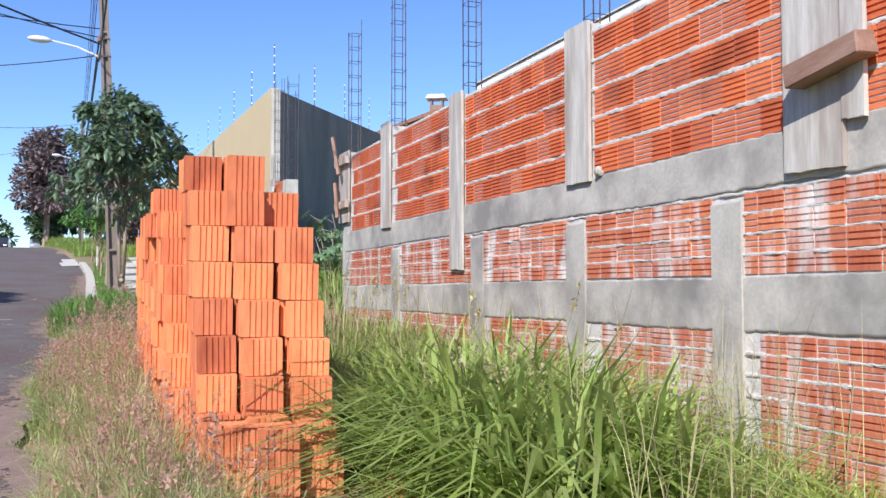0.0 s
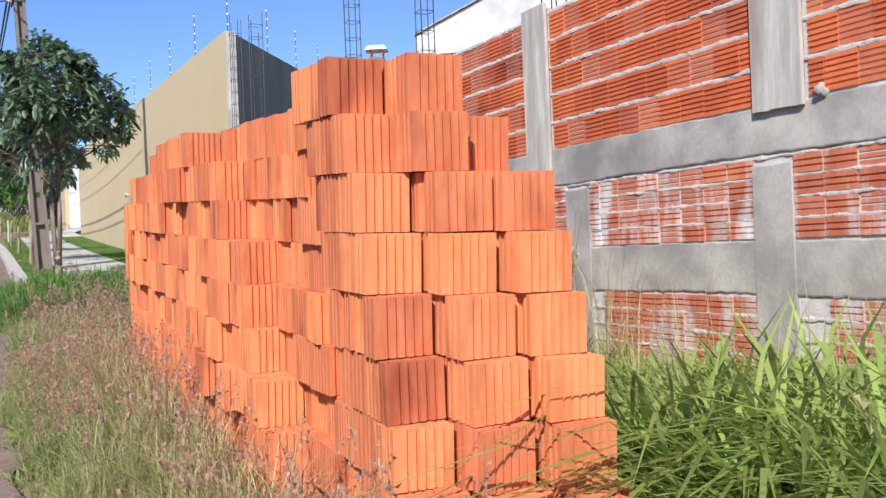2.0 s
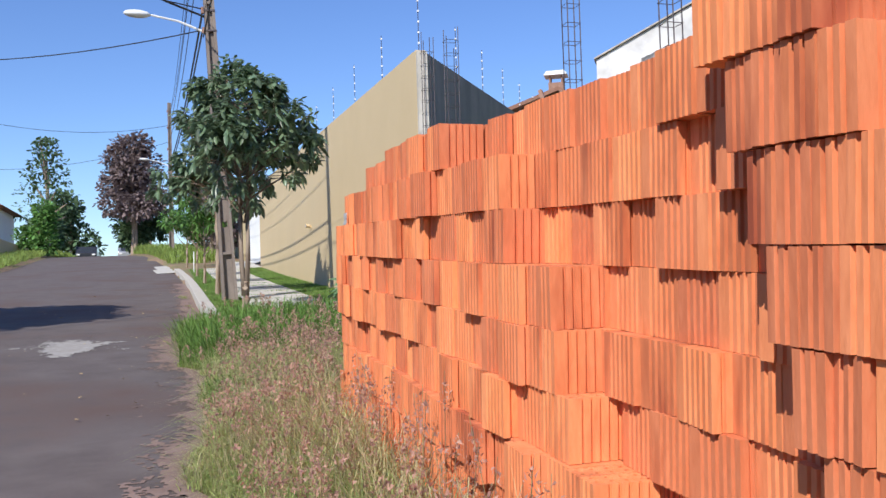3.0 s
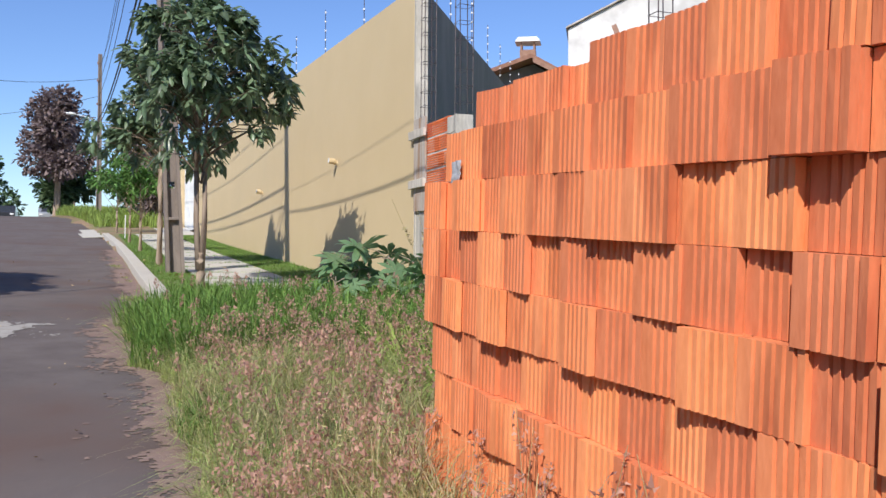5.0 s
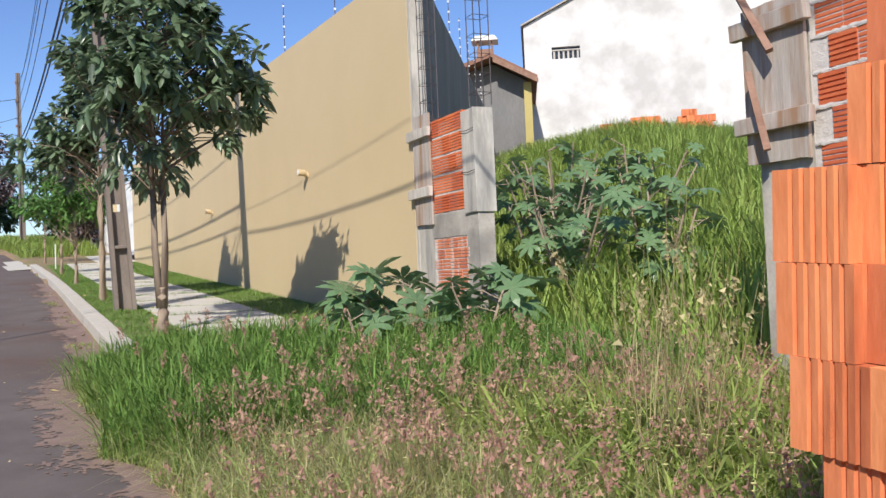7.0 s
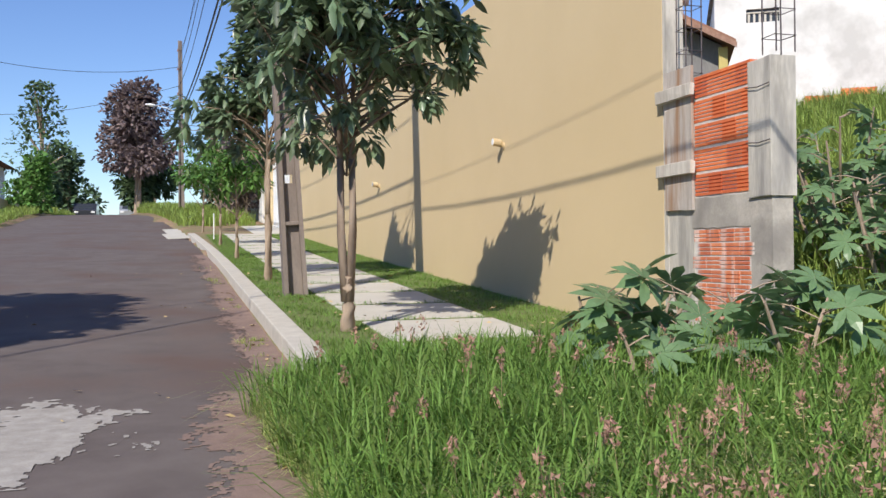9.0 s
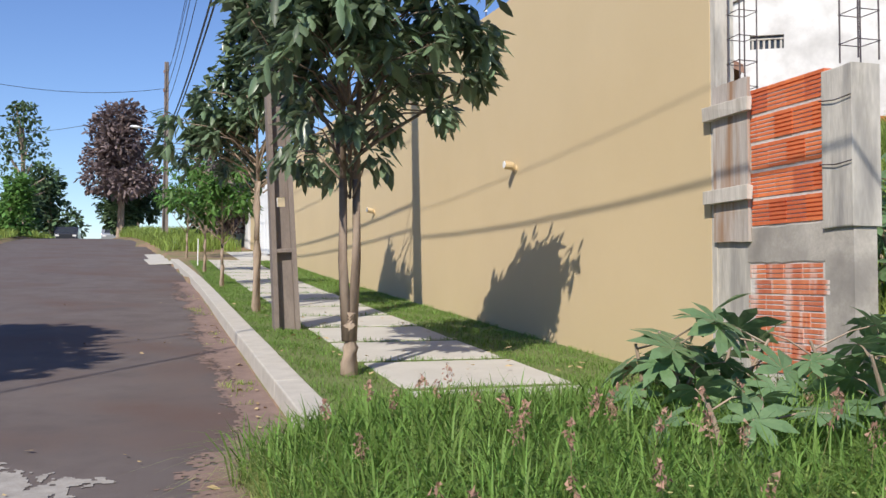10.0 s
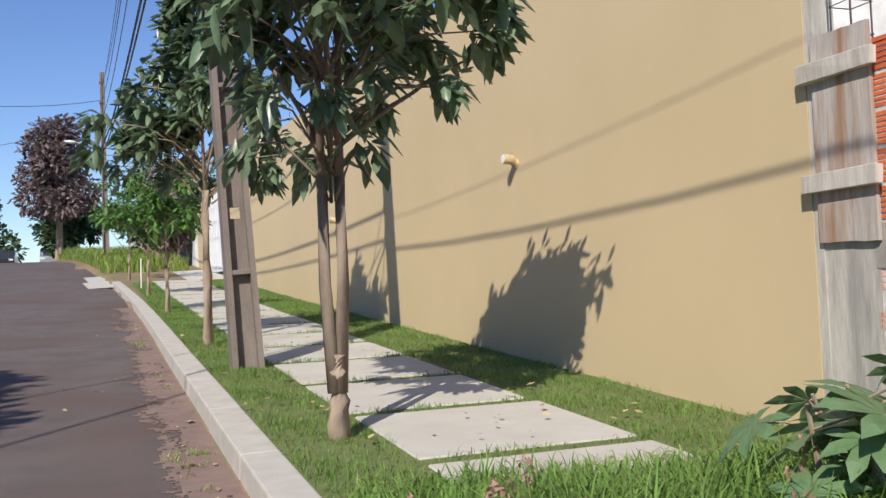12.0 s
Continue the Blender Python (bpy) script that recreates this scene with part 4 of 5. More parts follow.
for i in range(8):
    y = 18.05 + i * 2.6
    fence_rod(BX + 0.08, y, 5.36 + 0.036 * (y - 18))
for i in range(1, 8):
    q = s0 + SD * (i * 2.4)
    fence_rod(q.x - 0.05, q.y + 0.03, 5.36 + 1.24 * i * 2.4 / 18.5)


# ---- trees ----
def leaf_mesh(name, P, D, L, W, mat, droop=0.35, seed=0, curl=0.25):
    """Leaves as folded blades: places P, ways D, lengths L and widths W."""
    rg = np.random.default_rng(seed)
    n = len(P)
    D = D / np.linalg.norm(D, axis=1, keepdims=True)
    up = np.tile((0, 0, 1.0), (n, 1)) + rg.normal(0, 0.35, (n, 3))
    S = np.cross(D, up)
    S /= np.linalg.norm(S, axis=1, keepdims=True) + 1e-9
    N = np.cross(S, D)
    L, W = L[:, None], W[:, None]
    dz = np.array((0, 0, -1.0))
    mid = P + D * L * 0.45 + N * L * 0.04 + dz * droop * L * 0.15
    tip = P + D * L + dz * droop * L * 0.6
    a, b = mid + S * W / 2 - N * W * curl, mid - S * W / 2 - N * W * curl
    q = P + D * L * 0.78 + dz * droop * L * 0.38
    c, d = q + S * W * 0.34 - N * W * curl * 0.6, q - S * W * 0.34 - N * W * curl * 0.6
    V = np.stack([P, a, mid, b, c, q, d, tip], 1).reshape(-1, 3)
    T = np.array([(0, 1, 2), (0, 2, 3), (1, 4, 2), (2, 4, 5), (2, 5, 6), (2, 6, 3), (4, 7, 5), (5, 7, 6)])
    F = (np.arange(n)[:, None, None] * 8 + T[None]).reshape(-1, 3)
    return mesh_arrays(name, V, F, mat)


def limb(bm, r, p, d, length, rad, depth, tips, spread, rise):
    """One limb with its side limbs, and the tips where leaves sit."""
    pts, rads = [p.copy()], [rad]
    q = p.copy()
    steps = 4
    for i in range(steps):
        d = (d + Vector((r.gauss(0, 0.13), r.gauss(0, 0.13), r.gauss(0, 0.06) + rise * 0.08))).normalized()
        q = q + d * length / steps
        pts.append(q.copy())
        rads.append(rad * (1 - 0.5 * (i + 1) / steps))
    tube(bm, pts, rads, 6 if rad > 0.02 else 4)
    if depth == 0:
        tips.append((pts[-1], d.copy()))
        tips.append((pts[2], d.copy()))
        return
    for k in range(r.choice((2, 3, 3))):
        a = r.uniform(0, 6.28)
        s = Vector((math.cos(a), math.sin(a), r.uniform(-0.15, 0.5))) * spread
        limb(bm, r, pts[-1 - (k % 2)], (d + s).normalized(), length * r.uniform(0.6, 0.85), rads[-1 - (k % 2)] * 0.8, depth - 1, tips, spread, rise)


def broad_tree(name, x, y, label, seed, stems, height, first, leaf_len, per_tip, mat, spread=0.7, depth=2, trunk_r=0.075, rise=0.5, category="tree", z=None, bark=BARK, limb_len=0.6, group="", shape=None):
    """A small street tree: stems that fork low, limbs, and a crown of single drooping leaves."""
    r = random.Random(seed)
    z = float(ground_z(x, y)) if z is None else z
    t = thing(name, x, y, z, label, category, group)
    bm, tips = bmesh.new(), []
    fork = first * 0.32 if stems > 1 else first
    foot = tube(bmesh.new(), [(0, 0, -0.1), (0.0, 0, 0.10), (0.012, 0.004, fork * 0.45), (0.0, 0, fork * 0.8), (0.01, 0, fork)],
                [trunk_r * 1.4, trunk_r * 1.18, trunk_r * 1.08, trunk_r * 1.02, trunk_r * 0.9], 10)
    # foot keeps the sunlit bark tone; stems above can take the shaded copy
    part("trunk", foot, BARK, t, "smooth lower trunk, bark in its sunlit tone", True)
    for s in range(stems):
        a = 6.28 * s / stems + seed
        dx = Vector((math.cos(a), math.sin(a), 0)) * (0.055 if stems > 1 else 0.02)
        p0, p1 = Vector((0, 0, fork * 0.55)) + dx * 0.3, Vector((0, 0, first)) + dx
        tube(bm, [p0, p0.lerp(p1, 0.5) + dx * 0.35, p1], [trunk_r * 0.75, trunk_r * 0.62, trunk_r * 0.55], 7)
        for k in range(4 if stems > 1 else 6):
            b = r.uniform(0, 6.28)
            d = Vector((math.cos(b) * spread, math.sin(b) * spread, r.uniform(0.5, 1.3))).normalized()
            limb(bm, r, p1 + Vector((0, 0, r.uniform(-0.1, 0.35) * (height - first) * 0.4)), d, limb_len * (height - first) * r.uniform(0.35, 0.55), trunk_r * 0.36, depth, tips, spread, rise)
        top = p1 + Vector((r.uniform(-0.1, 0.1), r.uniform(-0.1, 0.1), (height - first) * 0.72))
        tube(bm, [p1, p1.lerp(top, 0.5), top], [trunk_r * 0.5, trunk_r * 0.32, trunk_r * 0.12], 6)
        for f in (0.35, 0.6, 0.85, 1.0):
            q = p1.lerp(top, f)
            for k in range(3):
                b = r.uniform(0, 6.28)
                limb(bm, r, q, Vector((math.cos(b) * spread, math.sin(b) * spread, r.uniform(0.3, 1.0))).normalized(), limb_len * (height - first) * r.uniform(0.22, 0.4), trunk_r * 0.2, depth - 1, tips, spread, rise)
    if shape:
        hs, rs = zip(*shape)
        def tuck(p):
            c = -0.08 * min(1.0, max(0.0, p.z - 2.4))
            m = math.hypot(p.x - c, p.y)
            w = float(np.interp(p.z, hs, rs)) * (0.98 + 0.45 * noise.noise((p.x * 1.5, p.y * 1.5, p.z * 1.5)))
            if p.z > first * 0.9 and m > w:
                p.x, p.y = c + (p.x - c) * w / m, p.y * w / m
        for v in bm.verts:
            tuck(v.co)
        for p, d in tips:
            tuck(p)
        # leafy twigs that fill the crown out to its outline
        for k in range(64):
            a, h = r.uniform(0, 6.28), r.uniform(first + 0.1, hs[-1])
            w = float(np.interp(h, hs, rs)) * r.uniform(0.5, 1.02)
            q = Vector((math.cos(a) * w, math.sin(a) * w, h))
            tube(bm, [(0.1 * q.x, 0.1 * q.y, h - 0.3), (q.x * 0.55, q.y * 0.55, h - 0.02), q], [0.012, 0.008, 0.004], 4)
            tips.append((q, Vector((q.x, q.y, 0.3 if h > 2.6 else -0.3)).normalized()))
    part("upper_trunk", bm, bark, t, smooth=True)
    rg = np.random.default_rng(seed)
    P = np.repeat(np.array([p[:] for p, _ in tips]), per_tip, 0)
    D0 = np.repeat(np.array([d[:] for _, d in tips]), per_tip, 0)
    n = len(P)
    D = D0 * 0.6 + rg.normal(0, 0.75, (n, 3)) + np.array((0, 0, -0.15))
    P = P - D0 * rg.uniform(0, 0.25, (n, 1)) * leaf_len * 1.5 + rg.normal(0, leaf_len * 0.25, (n, 3))
    L = leaf_len * rg.uniform(0.65, 1.2, n)
    ob = new("crown", leaf_mesh("crown", P, D, L, L * rg.uniform(0.38, 0.54, n), mat, 0.8, seed))
    ob.parent = t
    return t


STREET_CROWN = [(1.45, 0.25), (1.75, 0.55), (2.05, 0.85), (2.4, 1.2), (2.75, 1.38), (3.2, 1.25), (3.45, 1.0), (3.7, 0.65), (3.92, 0.25)]      # height and reach
broad_tree("street_tree", 0.35, 19.18, "young street tree with forked trunk and drooping dark green leaves", 3, 2, 3.95, 1.6, 0.175, 16, TREE_LEAF, 0.95, 2, 0.062, 0.15, limb_len=0.78, group="street trees", bark=SHADED_BARK, shape=STREET_CROWN)
broad_tree("street_tree", 0.22, 25.0, "slender street tree with spreading dark green crown", 7, 1, 4.5, 1.85, 0.19, 24, TREE_LEAF, 1.0, 2, 0.055, 0.15, limb_len=0.62, group="street trees", shape=[(1.7, 0.4), (2.3, 1.4), (2.9, 1.45), (3.2, 0.55), (4.3, 0.2)])
for k, (x, y, h) in enumerate(((0.15, 30.7, 2.5), (0.12, 36.5, 2.5), (-0.05, 44.5, 3.3))):
    broad_tree("street_sapling", x, y, "small young tree with light green leaves on lawn", 11 + k, 1, h, 0.85, 0.17, 8, YOUNG_LEAF, 0.9, 2, 0.04, 0.4, limb_len=0.8, group="street saplings")


def far_tree(name, x, y, h, r0, label, seed, mat, clumps=170, leaf=0.45, crown=0.45, squash=1.0, lobes=9, layered=False):
    """A full-grown tree far off: trunk, limbs and leaf clumps gathered in lobes with gaps between them."""
    rg = np.random.default_rng(seed)
    z = float(ground_z(x, y))
    t = thing(name, x, y, z, label, "tree", "distant trees")
    bm = bmesh.new()
    tube(bm, [(0, 0, -0.3), (0.1, 0, h * 0.3), (0, 0.1, h * 0.9)], [h * 0.03, h * 0.022, h * 0.006], 7)
    C = []
    for k in range(lobes):
        f = k / max(lobes - 1, 1)
        a = rg.uniform(0, 6.28)
        if layered:
            zz, rr = h * (crown + (0.97 - crown) * f), r0 * (1.05 - 0.75 * f)
            for q in range(4):
                b = a + q * 1.57
                C.append((rr * 0.6 * math.cos(b), rr * 0.6 * math.sin(b), zz, rr * 0.42, rr * 0.13))
        else:
            d = r0 * (0.75 - 0.35 * f) * rg.uniform(0.5, 1)
            c = (d * math.cos(a), d * math.sin(a), h * (crown + (0.9 - crown) * f), r0 * rg.uniform(0.38, 0.6), r0 * rg.uniform(0.34, 0.5) * squash)
            C.append(c)
        c = C[-1]
        tube(bm, [(0, 0, c[2] * 0.72), (c[0] * 0.6, c[1] * 0.6, c[2] * 0.9), c[:3]], [h * 0.012, h * 0.008, h * 0.003], 5)
    part("trunk", bm, BARK, t)
    P, D = [], []
    for cx, cy, cz, a, b in C:
        v = rg.normal(0, 1, (clumps, 3))
        v /= np.linalg.norm(v, axis=1, keepdims=True)
        rr = rg.uniform(0.35, 1.12, (clumps, 1)) ** 0.6
        P.append(v * rr * np.array((a, a, b)) + np.array((cx, cy, cz)))
        D.append(v + rg.normal(0, 0.6, (clumps, 3)))
    P, D = np.concatenate(P), np.concatenate(D)
    n = len(P)
    L = leaf * rg.uniform(0.6, 1.3, n)
    ob = new("crown", leaf_mesh("crown", P, D, L, L * 0.55, mat, 0.3, seed))
    ob.parent = t
    return t


far_tree("flowering_tree", -3.2, 76.0, 9.0, 2.5, "tall tree with purple-brown blossom beyond the crest", 21, PURPLE_LEAF, 420, 0.36, 0.38, 1.0, 15)
far_tree("layered_tree", -9.0, 75.0, 8.5, 2.6, "tall tree with layered dark green branches", 22, FAR_LEAF, 30, 0.34, 0.35, 1, 8, True)
far_tree("leafy_tree", -2.6, 80.0, 4.6, 2.4, "dense dark green tree by the road", 23, FAR_LEAF, 320, 0.42, 0.3)
far_tree("leafy_tree", 2.2, 56.5, 4.6, 2.2, "dense dark green tree behind the pavement", 24, FAR_LEAF, 330, 0.32, 0.3)
far_tree("reddish_shrub", 1.3, 53.5, 3.6, 1.5, "shrub with reddish young leaves", 29, PURPLE_LEAF, 200, 0.26, 0.3)
far_tree("leafy_tree", -9.4, 96.0, 7.0, 2.8, "dark green tree by the far road", 25, FAR_LEAF, 300, 0.5, 0.25)
far_tree("leafy_tree", -10.6, 86.0, 3.4, 1.8, "dark green tree by the far road", 26, FAR_LEAF, 300, 0.45, 0.2)
far_tree("leafy_tree", -8.5, 66.0, 3.2, 1.3, "low yellow-green bush on the verge", 28, YOUNG_LEAF, 200, 0.3, 0.2)
far_tree("roadside_tree", -8.3, 16.2, 7.4, 2.7, "tree across the road casting shade on the asphalt", 33, FAR_LEAF, 1100, 0.30, 0.4)


# ---- far street: cars, house, walls ----
def car(x, y, turn, paint, label):
    z = road_z(x, y)
    c = thing("parked_car", x, y, z, label, "car", "parked cars", turn)
    prof = [(-2.0, 0.25), (2.0, 0.25), (2.05, 0.6), (1.9, 0.85), (1.1, 0.95), (0.45, 1.42), (-1.1, 1.45), (-1.75, 1.0), (-2.02, 0.9)]
    bm = bmesh.new()
    a = [bm.verts.new((-0.82, q, h)) for q, h in prof]
    b = [bm.verts.new((0.82, q, h)) for q, h in prof]
    for i in range(len(prof)):
        bm.faces.new((a[i], a[(i + 1) % len(prof)], b[(i + 1) % len(prof)], b[i]))
    bm.faces.new(a[::-1]); bm.faces.new(b)
    bmesh.ops.bevel(bm, geom=list(bm.edges), offset=0.06, segments=2, affect="EDGES", profile=0.5)
    part("body", bm, paint, c, smooth=False)
    part("windscreen", prism(bmesh.new(), [(-0.62, 0), (0.62, 0), (0.55, 0.5), (-0.55, 0.5)], -0.01, 0.01), GLASS, c, at=pose(0, -1.80, 0.98, -52, 0, 0))
    for s in (-1, 1):
        part("side_window", boxed(s * 0.822 - 0.008, s * 0.822 + 0.008, -1.2, 0.55, 0.98, 1.34), GLASS, c)
        part("headlight", boxed(s * 0.6 - 0.14, s * 0.6 + 0.14, -2.05, -1.97, 0.68, 0.82, 0.02), WHITE, c)
        for q in (-1.25, 1.25):
            wh = part("wheel", tube(bmesh.new(), [(s * 0.70, q, 0.31), (s * 0.86, q, 0.31)], [0.31, 0.31], 16), RUBBER, c)
            part("rim", tube(bmesh.new(), [(s * 0.862, q, 0.31), (s * 0.872, q, 0.31)], [0.19, 0.17], 12), CAR_PAINT, wh)
    return c


car(-4.0, 88.0, 0, CAR_PAINT, "silver car parked at the crest of the road")
car(-7.3, 88.0, 0, DARK_PAINT, "dark car parked on the far road side")
lh = thing("white_bungalow", -14.5, 70.0, float(grade(70)), "white bungalow with tiled roof across the road", "house")
part("wall", boxed(-4, 3.5, -4, 4, 0, 3.0), WHITE, lh)
part("roof", prism(bmesh.new(), [(-4.6, 2.9), (4.1, 2.9), (-0.3, 4.4)], -4.6, 4.6), ROOF_TILE, lh)
part("window", boxed(-1.0, 0.6, -4.05, -3.95, 1.0, 2.1), GLASS, lh)
tagged(part("wall_across", boxed(-12.0, -9.6, 58.0, 74.0, 2.5, 5.2, 0.02), BEIGE), "beige garden wall across the road", "wall", kind="structure")
tagged(part("wall_west", boxed(-13.2, -13.0, -20.0, 58.0, -1.0, 4.6, 0.02), BEIGE), "plain wall across the road", "wall", kind="structure")

# bin bags and litter at the kerb far up
bm = bmesh.new()
bmesh.ops.create_icosphere(bm, subdivisions=3, radius=0.26)
for v in bm.verts:
    v.co *= 0.85 + 0.35 * noise.noise(v.co * 4)
    v.co.z *= 0.75
tagged(part("rubbish_bag", bm, PLASTIC, None, "pale blue plastic rubbish bag on the kerb", True, pose(-0.3, 52.0, float(grade(52.0)) + 0.15)), category="bag")
tagged(part("marker_stake", tube(bmesh.new(), [(0, 0, -0.1), (0.01, 0, 0.8)], [0.018, 0.018], 6), WHITE, None, "white stake in the lawn", at=pose(0.1, 39.8, float(grade(39.8)))), category="stake")

# ---- grass ----
def blades(name, X, Y, H, W, mat, label, seed, bend=0.5, lean=(0, 0), lift=0.0, z=None):
    """Grass blades: each a bent strip that narrows to a tip."""
    rg = np.random.default_rng(seed)
    n = len(X)
    Z = (ground_z(X, Y) if z is None else z) - 0.02 + lift
    a = rg.uniform(0, 2 * np.pi, n)
    dx, dy = np.cos(a), np.sin(a)
    b = bend * rg.uniform(0.25, 1.3, n)
    sx, sy = -dy * W / 2, dx * W / 2
    P = []
    for f, w in ((0.0, 0.8), (0.38, 1.0), (0.74, 0.7)):
        out = b * H * f ** 2
        zz = Z + H * (f - 0.35 * b * f ** 2.5)
        cx, cy = X + dx * out + lean[0] * H * f, Y + dy * out + lean[1] * H * f
        P += [np.stack([cx + sx * w, cy + sy * w, zz], -1), np.stack([cx - sx * w, cy - sy * w, zz], -1)]
    out = b * H * 1.08
    P.append(np.stack([X + dx * out + lean[0] * H, Y + dy * out + lean[1] * H, Z + H * (1 - 0.5 * b)], -1))
    V = np.stack(P, 1).reshape(-1, 3)
    T = np.array([(0, 1, 3), (0, 3, 2), (2, 3, 5), (2, 5, 4), (4, 5, 6)])
    F = (np.arange(n)[:, None, None] * 7 + T[None]).reshape(-1, 3)
    return tagged(new(name, mesh_arrays(name, V, F, mat)), label, "grass", kind="stuff")


def scatter(rg, n, x0, x1, y0, y1, tuft=0.0, keep=None):
    """Places in a rectangle, gathered in tufts when tuft is given."""
    if tuft:
        m = max(1, n // 14)
        cx, cy = rg.uniform(x0, x1, m), rg.uniform(y0, y1, m)
        i = rg.integers(0, m, n)
        X, Y = cx[i] + rg.normal(0, tuft, n), cy[i] + rg.normal(0, tuft, n)
    else:
        X, Y = rg.uniform(x0, x1, n), rg.uniform(y0, y1, n)
    ok = (X > x0 - 0.15) & (X < x1 + 0.05)
    if keep is not None:
        ok &= keep(X, Y)
    return X[ok], Y[ok]


def off_stack(X, Y):
    a = (Y > 4.72) & (Y < 7.0) & (X > 0.16) & (X < 1.0)
    b = (Y > 5.95) & (Y < 9.8) & (X > 0.10) & (X < 0.75)
    return ~(a | b)


def bare_edge(X, Y):
    """Leaves trodden earth bare beside the asphalt near the stacks."""
    return off_road(X, Y) & ((Y > 9.0) | (X > road_edge(Y) + 0.20 + 0.10 * np.sin(2.2 * Y) + 0.06 * np.sin(7 * Y)))


def off_road(X, Y):
    return off_stack(X, Y) & (X > road_edge(Y) - 0.1 * np.sin(5 * Y) + 0.02)


rg = np.random.default_rng(77)
# tall lush grass between the stacks and the unfinished wall
X, Y = scatter(rg, 14500, 0.75, 2.9, 1.2, 12.5, 0.10, lambda X, Y: off_stack(X, Y) & ((X > 1.12) | (Y > 5.3)))
size = (0.42 + 0.22 * np.sin(1.3 * X + 0.8 * Y) ** 2) * np.clip(0.5 + 0.28 * (Y - 2.6) - 0.12 * (X - 1.4), 0.45, 1.0)
blades("lush_grass", X, Y, size * rg.uniform(0.45, 1.15, len(X)) * (0.9 + 0.1 * (X > 1.2)), rg.uniform(0.010, 0.026, len(X)), LUSH, "tall lush bright green grass along the brick wall", 1, 1.2)
X, Y = scatter(rg, 2600, 1.12, 1.9, 3.3, 5.2, 0.07, lambda X, Y: off_stack(X, Y) & (X > 1.08))
blades("lush_grass", X, Y, rg.uniform(0.55, 1.1, len(X)), rg.uniform(0.014, 0.032, len(X)), LUSH, "broad-leaved tall green grass clumps", 2, 1.0)
X, Y = scatter(rg, 800, 1.1, 2.9, 2.6, 12.0, 0.08, off_stack)
blades("dry_stalks", X, Y, rg.uniform(0.6, 1.2, len(X)), rg.uniform(0.003, 0.006, len(X)), DRY, "thin dry stalks among the tall grass", 3, 0.3)
X, Y = scatter(rg, 11000, 0.9, 2.9, 1.2, 4.6, 0.10, lambda X, Y: off_stack(X, Y) & (X > 0.9))
blades("light_grass", X, Y, rg.uniform(0.20, 0.46, len(X)), rg.uniform(0.007, 0.016, len(X)), BRIGHT, "short light green grass near the brick wall", 17, 1.2)
# verge on the street side of the stacks
X, Y = scatter(rg, 20000, -0.75, 0.3, 0.6, 10.0, 0.07, bare_edge)
blades("verge_grass", X, Y, rg.uniform(0.12, 0.42, len(X)) * np.clip(0.55 + 0.9 * (X + 0.75), 0.4, 1.1), rg.uniform(0.003, 0.008, len(X)), VERGE, "green verge grass beside the road", 4, 0.95)
X, Y = scatter(rg, 13500, -0.75, 0.3, 0.6, 10.0, 0.06, bare_edge)
blades("dry_grass", X, Y, rg.uniform(0.18, 0.60, len(X)) * np.clip(0.5 + 0.9 * (X + 0.75), 0.35, 1.1), rg.uniform(0.002, 0.005, len(X)), DRY, "dry straw-coloured grass on the verge", 5, 0.9)
X, Y = scatter(rg, 9000, -0.62, 0.2, 1.0, 12.5, 0.05, lambda X, Y: bare_edge(X, Y) & (np.sin(1.9 * Y + 2.1 * X) + 0.6 * np.sin(4.3 * Y - 3.0 * X) > 0.25))
blades("green_tufts", X, Y, rg.uniform(0.10, 0.34, len(X)), rg.uniform(0.004, 0.011, len(X)), LAWN, "fresh green tufts in the dry verge grass", 18, 1.3)
# verge past the stacks, up to the pavement
X, Y = scatter(rg, 44000, -0.7, 3.0, 9.4, 17.9, 0.09, lambda X, Y: off_road(X, Y) & ((Y < 17.3) | (X > 0.0)))
blades("verge_grass", X, Y, rg.uniform(0.12, 0.40, len(X)) * (0.8 + 0.3 * np.sin(0.9 * Y + X) ** 2) * np.clip(1.0 - 0.6 * (Y - 16.6), 0.4, 1.0), rg.uniform(0.003, 0.008, len(X)), VERGE, "thick green grass on the verge and lot", 6, 1.2)
X, Y = scatter(rg, 23000, -0.75, 2.9, 13.0, 18.0, 0.10, lambda X, Y: off_road(X, Y) & ((Y < 17.3) | (X > 0.0)) & (Y < 17.9 - 0.25 * np.abs(X - 0.6)))
blades("lush_grass", X, Y, rg.uniform(0.24, 0.52, len(X)) * np.clip(1.15 - 0.55 * (Y - 16.3), 0.45, 1.15), rg.uniform(0.006, 0.014, len(X)), LAWN, "dark green tufts of grass near the kerb", 7, 0.8)
X, Y = scatter(rg, 19000, -0.6, 2.9, 8.8, 13.8, 0.09, off_road)
blades("dry_grass", X, Y, rg.uniform(0.15, 0.48, len(X)), rg.uniform(0.002, 0.004, len(X)), DRY, "dry straw-coloured grass among the green", 8, 1.1)
X, Y = scatter(rg, 7000, 0.9, 2.9, 10.2, 14.8, 0.12, off_road)
blades("light_grass", X, Y, rg.uniform(0.25, 0.5, len(X)), rg.uniform(0.006, 0.013, len(X)), HILL, "light yellow-green grass in front of the lot", 16, 1.1)
